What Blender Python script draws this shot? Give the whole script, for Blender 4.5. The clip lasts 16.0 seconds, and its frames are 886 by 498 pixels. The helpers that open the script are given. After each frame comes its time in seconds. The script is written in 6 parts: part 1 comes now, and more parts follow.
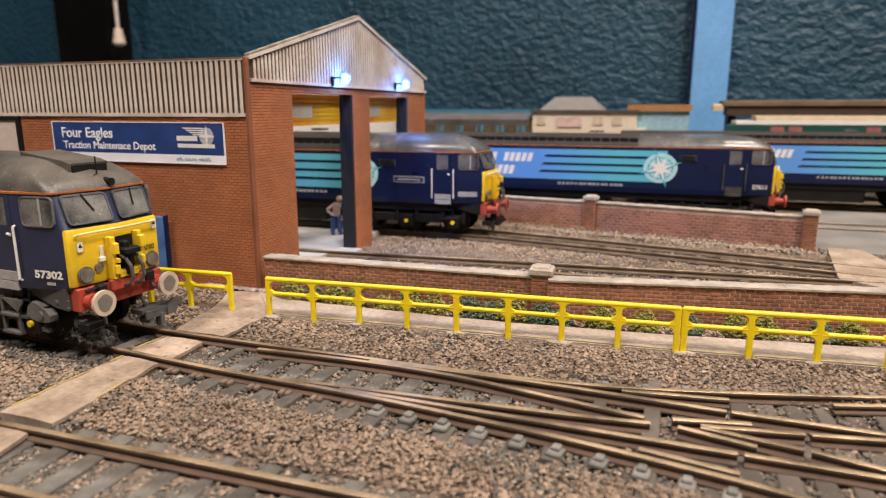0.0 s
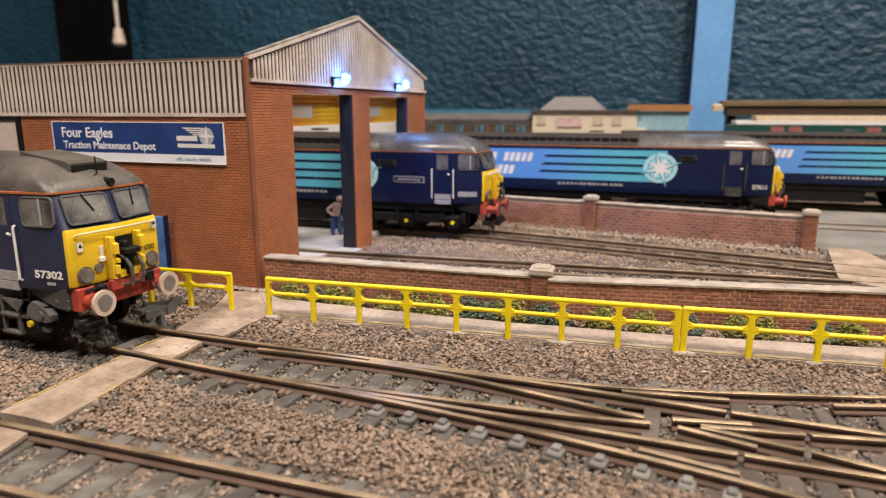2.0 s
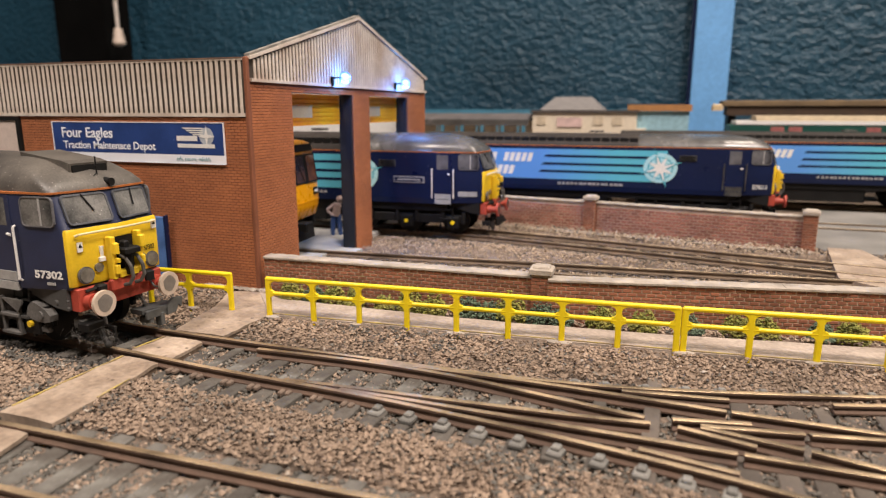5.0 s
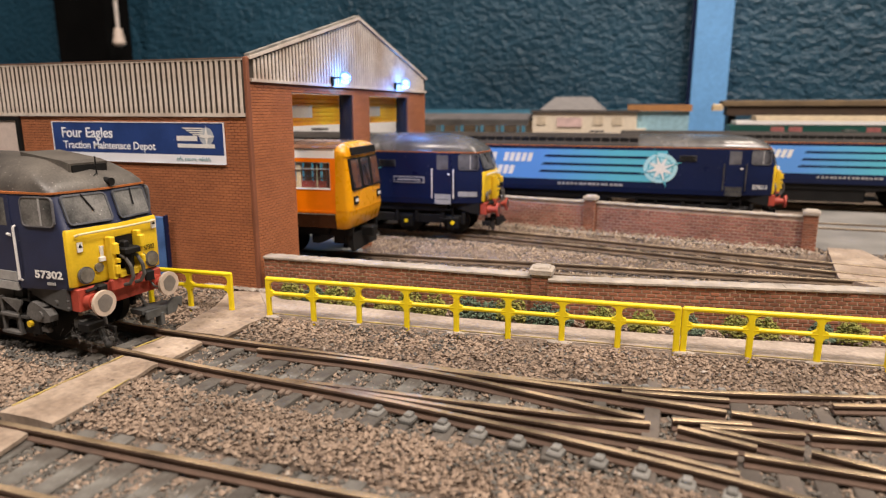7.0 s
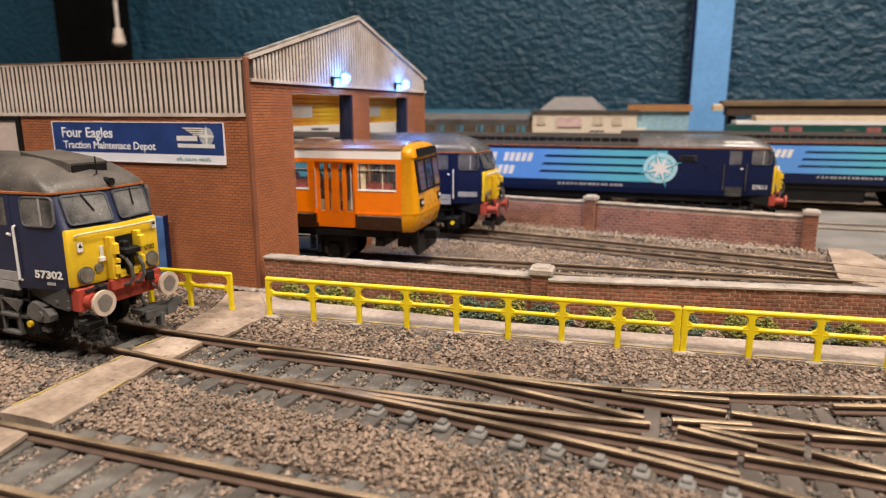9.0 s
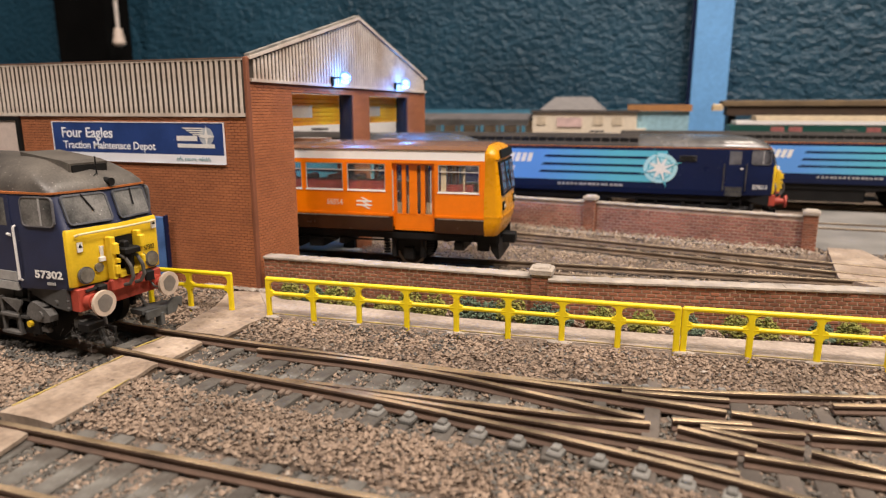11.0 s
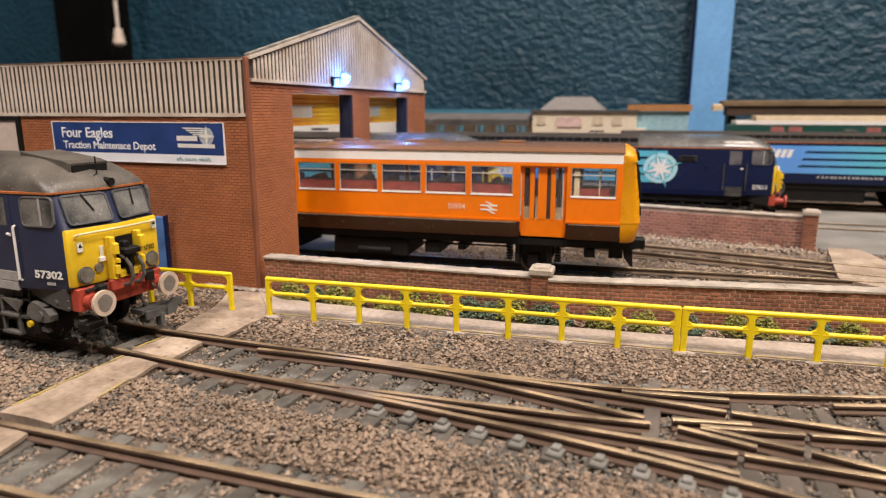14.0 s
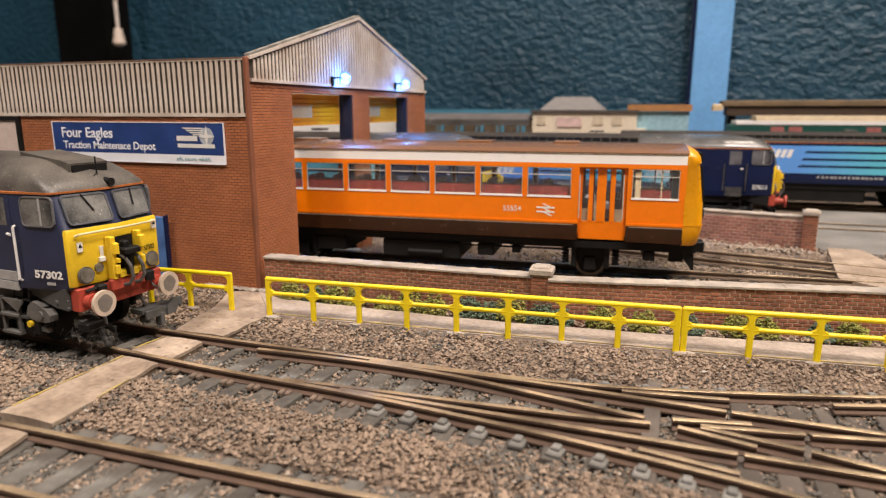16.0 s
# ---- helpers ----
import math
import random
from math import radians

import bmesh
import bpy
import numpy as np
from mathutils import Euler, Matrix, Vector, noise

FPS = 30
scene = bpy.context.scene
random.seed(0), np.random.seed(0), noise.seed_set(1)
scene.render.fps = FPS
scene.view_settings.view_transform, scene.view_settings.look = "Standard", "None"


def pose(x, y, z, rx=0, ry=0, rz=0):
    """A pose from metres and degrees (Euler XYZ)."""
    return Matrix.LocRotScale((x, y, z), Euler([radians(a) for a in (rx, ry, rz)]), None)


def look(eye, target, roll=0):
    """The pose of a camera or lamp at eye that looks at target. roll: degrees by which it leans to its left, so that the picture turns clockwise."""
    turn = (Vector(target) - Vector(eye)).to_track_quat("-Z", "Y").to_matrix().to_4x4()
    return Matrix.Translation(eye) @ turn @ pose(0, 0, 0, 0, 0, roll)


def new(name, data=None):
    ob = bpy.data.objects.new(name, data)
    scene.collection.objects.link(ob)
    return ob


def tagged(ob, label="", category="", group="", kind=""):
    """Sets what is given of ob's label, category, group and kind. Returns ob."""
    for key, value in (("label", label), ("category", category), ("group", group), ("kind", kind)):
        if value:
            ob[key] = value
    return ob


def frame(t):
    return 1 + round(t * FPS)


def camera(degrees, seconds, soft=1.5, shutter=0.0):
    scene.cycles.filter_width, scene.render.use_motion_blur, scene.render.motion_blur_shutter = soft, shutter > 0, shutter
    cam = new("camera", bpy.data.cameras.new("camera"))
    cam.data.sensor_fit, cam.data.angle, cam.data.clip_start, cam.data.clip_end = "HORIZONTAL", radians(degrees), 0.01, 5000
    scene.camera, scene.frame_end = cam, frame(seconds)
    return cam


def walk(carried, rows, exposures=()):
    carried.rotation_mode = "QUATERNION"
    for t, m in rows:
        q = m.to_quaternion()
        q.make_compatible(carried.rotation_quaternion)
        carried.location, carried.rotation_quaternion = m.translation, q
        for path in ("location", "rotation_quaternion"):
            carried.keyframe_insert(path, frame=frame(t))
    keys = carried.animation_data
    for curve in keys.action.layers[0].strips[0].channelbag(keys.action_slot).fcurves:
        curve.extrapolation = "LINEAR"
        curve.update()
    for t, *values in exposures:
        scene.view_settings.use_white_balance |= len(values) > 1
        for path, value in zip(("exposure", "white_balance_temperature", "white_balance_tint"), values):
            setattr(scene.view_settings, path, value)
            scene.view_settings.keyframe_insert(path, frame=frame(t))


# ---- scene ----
# OO-scale model railway: all plans below are in millimetres, MM turns them into metres
MM = 0.001
cam = camera(69.07, 16.0, soft=1.2)
m_cam = pose(0, 0, 62.86 * MM, 90 - 12.22, 0, 19.36)
walk(cam, [(0.0, m_cam), (16.0, m_cam)])
cam.data.dof.use_dof = True
cam.data.dof.focus_distance = 0.185
cam.data.dof.aperture_fstop = 19.5

# ---- light: a warm ceiling light over the baseboard, dim room ----
world = bpy.data.worlds.new("room_world")
scene.world = world
world.use_nodes = True
world.node_tree.nodes["Background"].inputs[0].default_value = (0.9, 0.95, 1.0, 1)
world.node_tree.nodes["Background"].inputs[1].default_value = 0.008


def area_lamp(name, eye, target, size, watts, colour):
    d = bpy.data.lights.new(name, "AREA")
    d.shape, d.size, d.energy, d.color = "DISK", size, watts, colour
    ob = new(name, d)
    ob.matrix_world = look(eye, target)
    return ob


area_lamp("ceiling_light_source", (0.36, -0.26, 1.20), (-0.02, 0.25, 0.0), 0.26, 17, (1.0, 0.86, 0.775))
area_lamp("ceiling_light_source", (-0.42, -0.40, 1.15), (-0.02, 0.25, 0.0), 0.20, 11.0, (1.0, 0.86, 0.775))
area_lamp("ceiling_light_source", (0.32, 0.50, 1.25), (0.05, 0.2, 0.0), 0.22, 9, (1.0, 0.85, 0.70))
area_lamp("ceiling_light_source", (0.85, 0.15, 1.05), (-0.1, 0.25, 0.0), 0.22, 9, (1.0, 0.86, 0.765))
scene.view_settings.exposure = 0.0
# ---- materials ----
def mat(name, col, rough=0.6, metal=0.0, var=0.25, scale=300.0, bump=0.0, bscale=1500.0, col2=None, mix=0.5, spec=0.5, coat=0.0, rnd=0.0, fine=0.12):
    """A painted or natural surface: base colour, broad stains, fine grain and relief, in metres."""
    m = bpy.data.materials.new(name)
    m.use_nodes = True
    nt = m.node_tree
    b = nt.nodes["Principled BSDF"]
    b.inputs["Roughness"].default_value = rough
    b.inputs["Metallic"].default_value = metal
    b.inputs["Specular IOR Level"].default_value = spec
    b.inputs["Coat Weight"].default_value = coat
    co = nt.nodes.new("ShaderNodeTexCoord")
    n1 = nt.nodes.new("ShaderNodeTexNoise")
    n1.inputs["Scale"].default_value = scale
    n1.inputs["Detail"].default_value = 6
    nt.links.new(co.outputs["Object"], n1.inputs["Vector"])
    r1 = nt.nodes.new("ShaderNodeValToRGB")
    c2 = col2 or tuple(c * (1 - var) for c in col)
    r1.color_ramp.elements[0].position, r1.color_ramp.elements[1].position = mix - 0.15, mix + 0.15
    r1.color_ramp.elements[0].color, r1.color_ramp.elements[1].color = (*c2, 1), (*col, 1)
    nt.links.new(n1.outputs["Fac"], r1.inputs["Fac"])
    n2 = nt.nodes.new("ShaderNodeTexNoise")
    n2.inputs["Scale"].default_value = bscale
    n2.inputs["Detail"].default_value = 4
    nt.links.new(co.outputs["Object"], n2.inputs["Vector"])
    hsv = nt.nodes.new("ShaderNodeHueSaturation")
    mp = nt.nodes.new("ShaderNodeMapRange")
    mp.inputs["To Min"].default_value, mp.inputs["To Max"].default_value = 1 - fine * 1.6, 1 + fine * 1.6
    nt.links.new(n2.outputs["Fac"], mp.inputs["Value"])
    nt.links.new(r1.outputs["Color"], hsv.inputs["Color"])
    if rnd:
        oi = nt.nodes.new("ShaderNodeObjectInfo")
        ge = nt.nodes.new("ShaderNodeNewGeometry")
        ad = nt.nodes.new("ShaderNodeMath")
        ad.operation = "ADD"
        nt.links.new(oi.outputs["Random"], ad.inputs[0])
        nt.links.new(ge.outputs["Random Per Island"], ad.inputs[1])
        fr = nt.nodes.new("ShaderNodeMath")
        fr.operation = "FRACT"
        nt.links.new(ad.outputs[0], fr.inputs[0])
        mr = nt.nodes.new("ShaderNodeMapRange")
        mr.inputs["To Min"].default_value, mr.inputs["To Max"].default_value = 1 - rnd, 1 + rnd
        nt.links.new(fr.outputs[0], mr.inputs["Value"])
        mu = nt.nodes.new("ShaderNodeMath")
        mu.operation = "MULTIPLY"
        nt.links.new(mp.outputs["Result"], mu.inputs[0])
        nt.links.new(mr.outputs["Result"], mu.inputs[1])
        nt.links.new(mu.outputs[0], hsv.inputs["Value"])
    else:
        nt.links.new(mp.outputs["Result"], hsv.inputs["Value"])
    nt.links.new(hsv.outputs["Color"], b.inputs["Base Color"])
    mr2 = nt.nodes.new("ShaderNodeMapRange")
    mr2.inputs["To Min"].default_value, mr2.inputs["To Max"].default_value = max(0.05, rough - 0.1), min(1, rough + 0.12)
    nt.links.new(n1.outputs["Fac"], mr2.inputs["Value"])
    nt.links.new(mr2.outputs["Result"], b.inputs["Roughness"])
    if bump:
        bp = nt.nodes.new("ShaderNodeBump")
        bp.inputs["Strength"].default_value = 0.7
        bp.inputs["Distance"].default_value = bump * MM
        nt.links.new(n2.outputs["Fac"], bp.inputs["Height"])
        nt.links.new(bp.outputs["Normal"], b.inputs["Normal"])
    return m


def specks(m, col, scale, size, amount=0.5):
    """Scattered dust flecks over a material."""
    nt = m.node_tree
    b = nt.nodes["Principled BSDF"]
    src = b.inputs["Base Color"].links[0].from_socket
    co = nt.nodes.new("ShaderNodeTexCoord")
    vo = nt.nodes.new("ShaderNodeTexVoronoi")
    vo.inputs["Scale"].default_value = scale
    nt.links.new(co.outputs["Object"], vo.inputs["Vector"])
    no = nt.nodes.new("ShaderNodeTexNoise")
    no.inputs["Scale"].default_value = scale * 0.35
    nt.links.new(co.outputs["Object"], no.inputs["Vector"])
    a = nt.nodes.new("ShaderNodeMapRange")
    a.inputs["From Min"].default_value, a.inputs["From Max"].default_value = size, size * 0.5
    nt.links.new(vo.outputs["Distance"], a.inputs["Value"])
    k = nt.nodes.new("ShaderNodeMapRange")
    k.inputs["From Min"].default_value, k.inputs["From Max"].default_value = 1 - amount, 1.05 - amount
    nt.links.new(no.outputs["Fac"], k.inputs["Value"])
    mu = nt.nodes.new("ShaderNodeMath")
    mu.operation = "MULTIPLY"
    nt.links.new(a.outputs[0], mu.inputs[0])
    nt.links.new(k.outputs[0], mu.inputs[1])
    mx = nt.nodes.new("ShaderNodeMix")
    mx.data_type = "RGBA"
    nt.links.new(mu.outputs[0], mx.inputs[0])
    nt.links.new(src, mx.inputs[6])
    mx.inputs[7].default_value = (*col, 1)
    nt.links.new(mx.outputs[2], b.inputs["Base Color"])


def glow(name, col, strength):
    m = bpy.data.materials.new(name)
    m.use_nodes = True
    b = m.node_tree.nodes["Principled BSDF"]
    b.inputs["Base Color"].default_value = (*col, 1)
    b.inputs["Emission Color"].default_value = (*col, 1)
    b.inputs["Emission Strength"].default_value = strength
    return m


def glass(name, tint=(1, 1, 1), rough=0.02):
    m = bpy.data.materials.new(name)
    m.use_nodes = True
    b = m.node_tree.nodes["Principled BSDF"]
    b.inputs["Base Color"].default_value = (*tint, 1)
    b.inputs["Roughness"].default_value = rough
    b.inputs["IOR"].default_value = 1.45
    b.inputs["Transmission Weight"].default_value = 1.0
    return m


M_GROUND = mat("ballast_ground", (0.22, 0.165, 0.125), 0.95, var=0.5, scale=90, bump=0.5, bscale=700, fine=0.3)
M_STONE = mat("ballast_stone", (0.315, 0.235, 0.172), 0.9, var=0.38, scale=40, bscale=1400, rnd=0.26, fine=0.3)
M_GREYSTONE = mat("grey_ballast_stone", (0.135, 0.125, 0.108), 0.9, var=0.35, scale=60, bscale=900, rnd=0.35)
M_BRICK = mat("red_brick", (0.43, 0.155, 0.062), 0.8, var=0.25, scale=60, bump=0.05, bscale=2500, rnd=0.09)
M_MORTAR = mat("mortar", (0.15, 0.058, 0.036), 0.95, var=0.25, scale=200, bscale=2000)
M_WBRICK = mat("weathered_brick", (0.33, 0.13, 0.072), 0.9, var=0.4, scale=70, bump=0.1, bscale=1500, rnd=0.25)
M_WMORTAR = mat("weathered_mortar", (0.50, 0.375, 0.28), 0.95, var=0.4, scale=120, bscale=1500)
M_COPING = mat("stone_coping", (0.43, 0.375, 0.315), 0.9, var=0.4, scale=140, bump=0.4, bscale=900)
M_CLAD = mat("grey_cladding", (0.63, 0.565, 0.495), 0.5, col2=(0.44, 0.345, 0.27), mix=0.42, scale=70, bscale=900, fine=0.2)
# Backing behind the ribs; the shade in the grooves is put into its dark colour.
M_CLADSHADE = mat("shaded_cladding_groove", (0.055, 0.042, 0.032), 0.8, var=0.3)
M_ROOF = mat("roof_sheet", (0.12, 0.11, 0.11), 0.8, var=0.3, scale=80)
M_YELLOW = mat("yellow_plastic", (0.86, 0.66, 0.01), 0.4, var=0.08, scale=80, bscale=600, fine=0.05)
M_SIGN = mat("blue_sign_paint", (0.025, 0.062, 0.235), 0.35, var=0.25, scale=110, fine=0.1)
specks(M_SIGN, (0.12, 0.17, 0.34), 350, 0.14, 0.5)
M_WHITE = mat("white_paint", (0.78, 0.77, 0.74), 0.5, var=0.08, scale=100)
M_SIGNWHITE = mat("bluish_sign_white", (0.86, 0.88, 0.93), 0.4, var=0.05, scale=100, fine=0.03)
M_NAVY = mat("navy_loco_paint", (0.006, 0.013, 0.052), 0.3, var=0.15, scale=60, coat=0.05, fine=0.08, spec=0.28)
M_ROOFGREY = mat("dusty_loco_roof", (0.118, 0.106, 0.09), 0.42, col2=(0.05, 0.045, 0.04), scale=75, bscale=1800, fine=0.3, spec=0.5)
M_YELLOWEND = mat("yellow_end_paint", (0.78, 0.53, 0.02), 0.45, var=0.15, scale=120, fine=0.08)
M_BLACK = mat("underframe_black", (0.009, 0.0087, 0.0085), 0.6, var=0.4, scale=120, spec=0.25)
M_UNDER = mat("dusty_underframe", (0.062, 0.061, 0.058), 0.7, var=0.6, scale=120)
M_RED = mat("bufferbeam_red", (0.42, 0.06, 0.035), 0.6, var=0.25, scale=200)
M_TEAL = mat("teal_livery", (0.09, 0.42, 0.52), 0.4, var=0.06)
M_ORANGE = mat("orange_railbus_paint", (0.88, 0.205, 0.0), 0.34, var=0.06, coat=0.15, fine=0.04)
M_BROWN = mat("brown_railbus_paint", (0.036, 0.014, 0.006), 0.22, var=0.15)
M_BROWNROOF = mat("brown_railbus_roof", (0.19, 0.095, 0.05), 0.22, var=0.05, scale=40, fine=0.04, coat=0.3)
M_AMBER = mat("amber_yellow_end", (0.66, 0.285, 0.002), 0.28, var=0.08, fine=0.05)
M_RAIL = mat("rail_head", (0.74, 0.56, 0.36), 0.42, metal=0.7, var=0.65, scale=60, fine=0.2)
M_RAILSIDE = mat("rusty_rail_side", (0.125, 0.078, 0.054), 0.8, var=0.35, scale=120)
M_RAILDUST = mat("dusty_rail_side", (0.20, 0.145, 0.10), 0.9, var=0.4, scale=120)
M_SLEEPER = mat("grey_sleeper", (0.145, 0.14, 0.124), 0.9, col2=(0.065, 0.056, 0.047), scale=160, bump=0.25, bscale=1500, rnd=0.2)
M_PATH = mat("weathered_board", (0.37, 0.295, 0.225), 0.85, col2=(0.22, 0.165, 0.12), scale=85, mix=0.54, bump=0.3, bscale=700, rnd=0.12, fine=0.3)
M_PAVE = mat("grained_grey_board", (0.40, 0.335, 0.28), 0.85, col2=(0.26, 0.21, 0.17), scale=60, bump=0.2, bscale=800, fine=0.3)
M_BUSH = mat("foam_foliage", (0.29, 0.265, 0.065), 0.95, var=0.5, scale=250, col2=(0.12, 0.14, 0.03), rnd=0.35)
M_BUSH2 = mat("dark_foam_foliage", (0.12, 0.17, 0.11), 0.95, var=0.5, scale=250, rnd=0.4)
M_LED = glow("blue_white_led", (0.66, 0.88, 1.0), 1.8)
# Blue halo round each LED, given as a faintly glowing see-through shell.
M_LEDHALO = glass("blue_led_halo", (0.35, 0.55, 1.0), 0.35)
M_LEDHALO.node_tree.nodes["Principled BSDF"].inputs["IOR"].default_value = 1.05
M_LEDHALO.node_tree.nodes["Principled BSDF"].inputs["Emission Color"].default_value = (0.03, 0.16, 1.0, 1)
M_LEDHALO.node_tree.nodes["Principled BSDF"].inputs["Emission Strength"].default_value = 0.45
M_CONC = mat("concrete_floor", (0.42, 0.42, 0.41), 0.8, var=0.25, scale=60)
M_CREAM = mat("cream_render", (0.68, 0.60, 0.47), 0.8, var=0.1)
M_GREEN = mat("dark_green_coach", (0.01, 0.07, 0.055), 0.4, var=0.1)
M_POST = mat("blue_painted_wood", (0.13, 0.34, 0.66), 0.55, var=0.12, scale=25, bump=0.2, bscale=300)
M_ORLINE = mat("orange_line", (0.42, 0.13, 0.03), 0.6)
M_TAN = mat("greyish_pink_paint", (0.40, 0.30, 0.27), 0.7)


def embossed_wall():
    m = mat("embossed_wallpaper", (0.015, 0.059, 0.097), 0.45, var=0.35, scale=6, bscale=60, spec=0.33)
    nt = m.node_tree
    b = nt.nodes["Principled BSDF"]
    co = nt.nodes.new("ShaderNodeTexCoord")
    mpg = nt.nodes.new("ShaderNodeMapping")
    mpg.inputs["Scale"].default_value = (115, 115, 150)
    no = nt.nodes.new("ShaderNodeTexNoise")
    no.inputs["Scale"].default_value = 1.0
    no.inputs["Detail"].default_value = 2
    no.inputs["Distortion"].default_value = 0.25
    bp = nt.nodes.new("ShaderNodeBump")
    bp.inputs["Strength"].default_value = 1.0
    bp.inputs["Distance"].default_value = 0.0044
    nt.links.new(co.outputs["Object"], mpg.inputs["Vector"])
    nt.links.new(mpg.outputs["Vector"], no.inputs["Vector"])
    nt.links.new(no.outputs["Fac"], bp.inputs["Height"])
    nt.links.new(bp.outputs["Normal"], b.inputs["Normal"])
    return m


M_WALL = embossed_wall()

specks(M_ROOFGREY, (0.23, 0.21, 0.19), 1100, 0.22, 0.52)
specks(M_NAVY, (0.10, 0.11, 0.15), 420, 0.12, 0.5)
specks(M_GROUND, (0.5, 0.45, 0.4), 400, 0.15, 0.45)
specks(M_PATH, (0.10, 0.075, 0.055), 300, 0.2, 0.5)
specks(M_SLEEPER, (0.22, 0.21, 0.19), 600, 0.25, 0.5)
# ---- mesh helpers (millimetres) ----
class Mesh:
    """Collects vertices and faces in millimetres."""

    def __init__(self):
        self.v, self.f = [], []

    def add(self, vs, fs):
        n = len(self.v)
        self.v += [tuple(v) for v in vs]
        self.f += [tuple(i + n for i in q) for q in fs]
        return self

    def box(self, x0, x1, y0, y1, z0, z1, c=0.0):
        """A box; c: chamfer of its upright and top edges."""
        if c <= 0:
            return self.add([(x, y, z) for x in (x0, x1) for y in (y0, y1) for z in (z0, z1)],
                            [(0, 1, 3, 2), (4, 6, 7, 5), (0, 4, 5, 1), (2, 3, 7, 6), (0, 2, 6, 4), (1, 5, 7, 3)])
        ring = lambda d, e: [(x0 + d + e, y0 + d), (x1 - d - e, y0 + d), (x1 - d, y0 + d + e), (x1 - d, y1 - d - e), (x1 - d - e, y1 - d), (x0 + d + e, y1 - d), (x0 + d, y1 - d - e), (x0 + d, y0 + d + e)]
        vs = [(*p, z0) for p in ring(0, c)] + [(*p, z1 - c) for p in ring(0, c)] + [(*p, z1) for p in ring(c, c * 0.6)]
        fs = [tuple(reversed(range(8))), tuple(range(16, 24))]
        for k in (0, 8):
            fs += [(k + i, k + (i + 1) % 8, k + 8 + (i + 1) % 8, k + 8 + i) for i in range(8)]
        return self.add(vs, fs)

    def prism(self, pts, axis, a, b):
        """A polygon drawn across an axis ('x': pts are y, z; 'y': x, z; 'z': x, y), drawn out from a to b."""
        put = {"x": lambda p, t: (t, p[0], p[1]), "y": lambda p, t: (p[0], t, p[1]), "z": lambda p, t: (p[0], p[1], t)}[axis]
        n = len(pts)
        vs = [put(p, a) for p in pts] + [put(p, b) for p in pts]
        return self.add(vs, [tuple(range(n - 1, -1, -1)), tuple(range(n, 2 * n))] + [(i, (i + 1) % n, n + (i + 1) % n, n + i) for i in range(n)])

    def loft(self, rings, caps=True):
        n = len(rings[0])
        vs = [p for r in rings for p in r]
        fs = [(k * n + i, k * n + (i + 1) % n, (k + 1) * n + (i + 1) % n, (k + 1) * n + i) for k in range(len(rings) - 1) for i in range(n)]
        if caps:
            fs += [tuple(range(n - 1, -1, -1)), tuple(range((len(rings) - 1) * n, len(rings) * n))]
        return self.add(vs, fs)

    def rod(self, p, q, r, n=8, r2=None):
        p, q = Vector(p), Vector(q)
        d = (q - p).normalized()
        u = d.cross(Vector((0, 0, 1)) if abs(d.z) < 0.9 else Vector((1, 0, 0))).normalized()
        w = d.cross(u)
        ring = lambda c, s: [tuple(c + (u * math.cos(6.28319 * i / n) + w * math.sin(6.28319 * i / n)) * s) for i in range(n)]
        return self.loft([ring(p, r), ring(q, r if r2 is None else r2)])

    def tube(self, pts, r, n=8):
        for p, q in zip(pts, pts[1:]):
            self.rod(p, q, r, n)
        return self

    def ball(self, c, r, n=8, sq=(1, 1, 1)):
        rings = []
        for j in range(1, n // 2):
            a = math.pi * j / (n // 2)
            rings.append([(c[0] + r * sq[0] * math.sin(a) * math.cos(6.28319 * i / n), c[1] + r * sq[1] * math.sin(a) * math.sin(6.28319 * i / n), c[2] - r * sq[2] * math.cos(a)) for i in range(n)])
        return self.loft(rings)

    def map(self, fn):
        self.v = [fn(*q) for q in self.v]
        return self

    def data(self, name, material, smooth=False):
        me = bpy.data.meshes.new(name)
        me.from_pydata([(x * MM, y * MM, z * MM) for x, y, z in self.v], [], self.f)
        bm = bmesh.new()
        bm.from_mesh(me)
        bmesh.ops.recalc_face_normals(bm, faces=bm.faces)
        bm.to_mesh(me)
        bm.free()
        me.materials.append(material)
        if smooth:
            me.polygons.foreach_set("use_smooth", [True] * len(me.polygons))
            me.set_sharp_from_angle(angle=radians(35))
        return me


def part(name, mesh, material, parent, label="", smooth=False):
    ob = new(name, mesh if isinstance(mesh, bpy.types.Mesh) else mesh.data(name, material, smooth))
    ob.parent = parent
    if label:
        tagged(ob, label)
    return ob


def thing(name, label, category, x=0, y=0, z=0, rz=0, group="", kind=""):
    ob = new(name)
    ob.empty_display_size = 0.01
    ob.matrix_basis = pose(x * MM, y * MM, z * MM, 0, 0, rz)
    return tagged(ob, label, category, group, kind)


def solid(name, mesh, material, label, category, group="", kind="", smooth=False, at=None):
    ob = new(name, mesh.data(name, material, smooth))
    if at is not None:
        ob.matrix_basis = at
    return tagged(ob, label, category, group, kind)


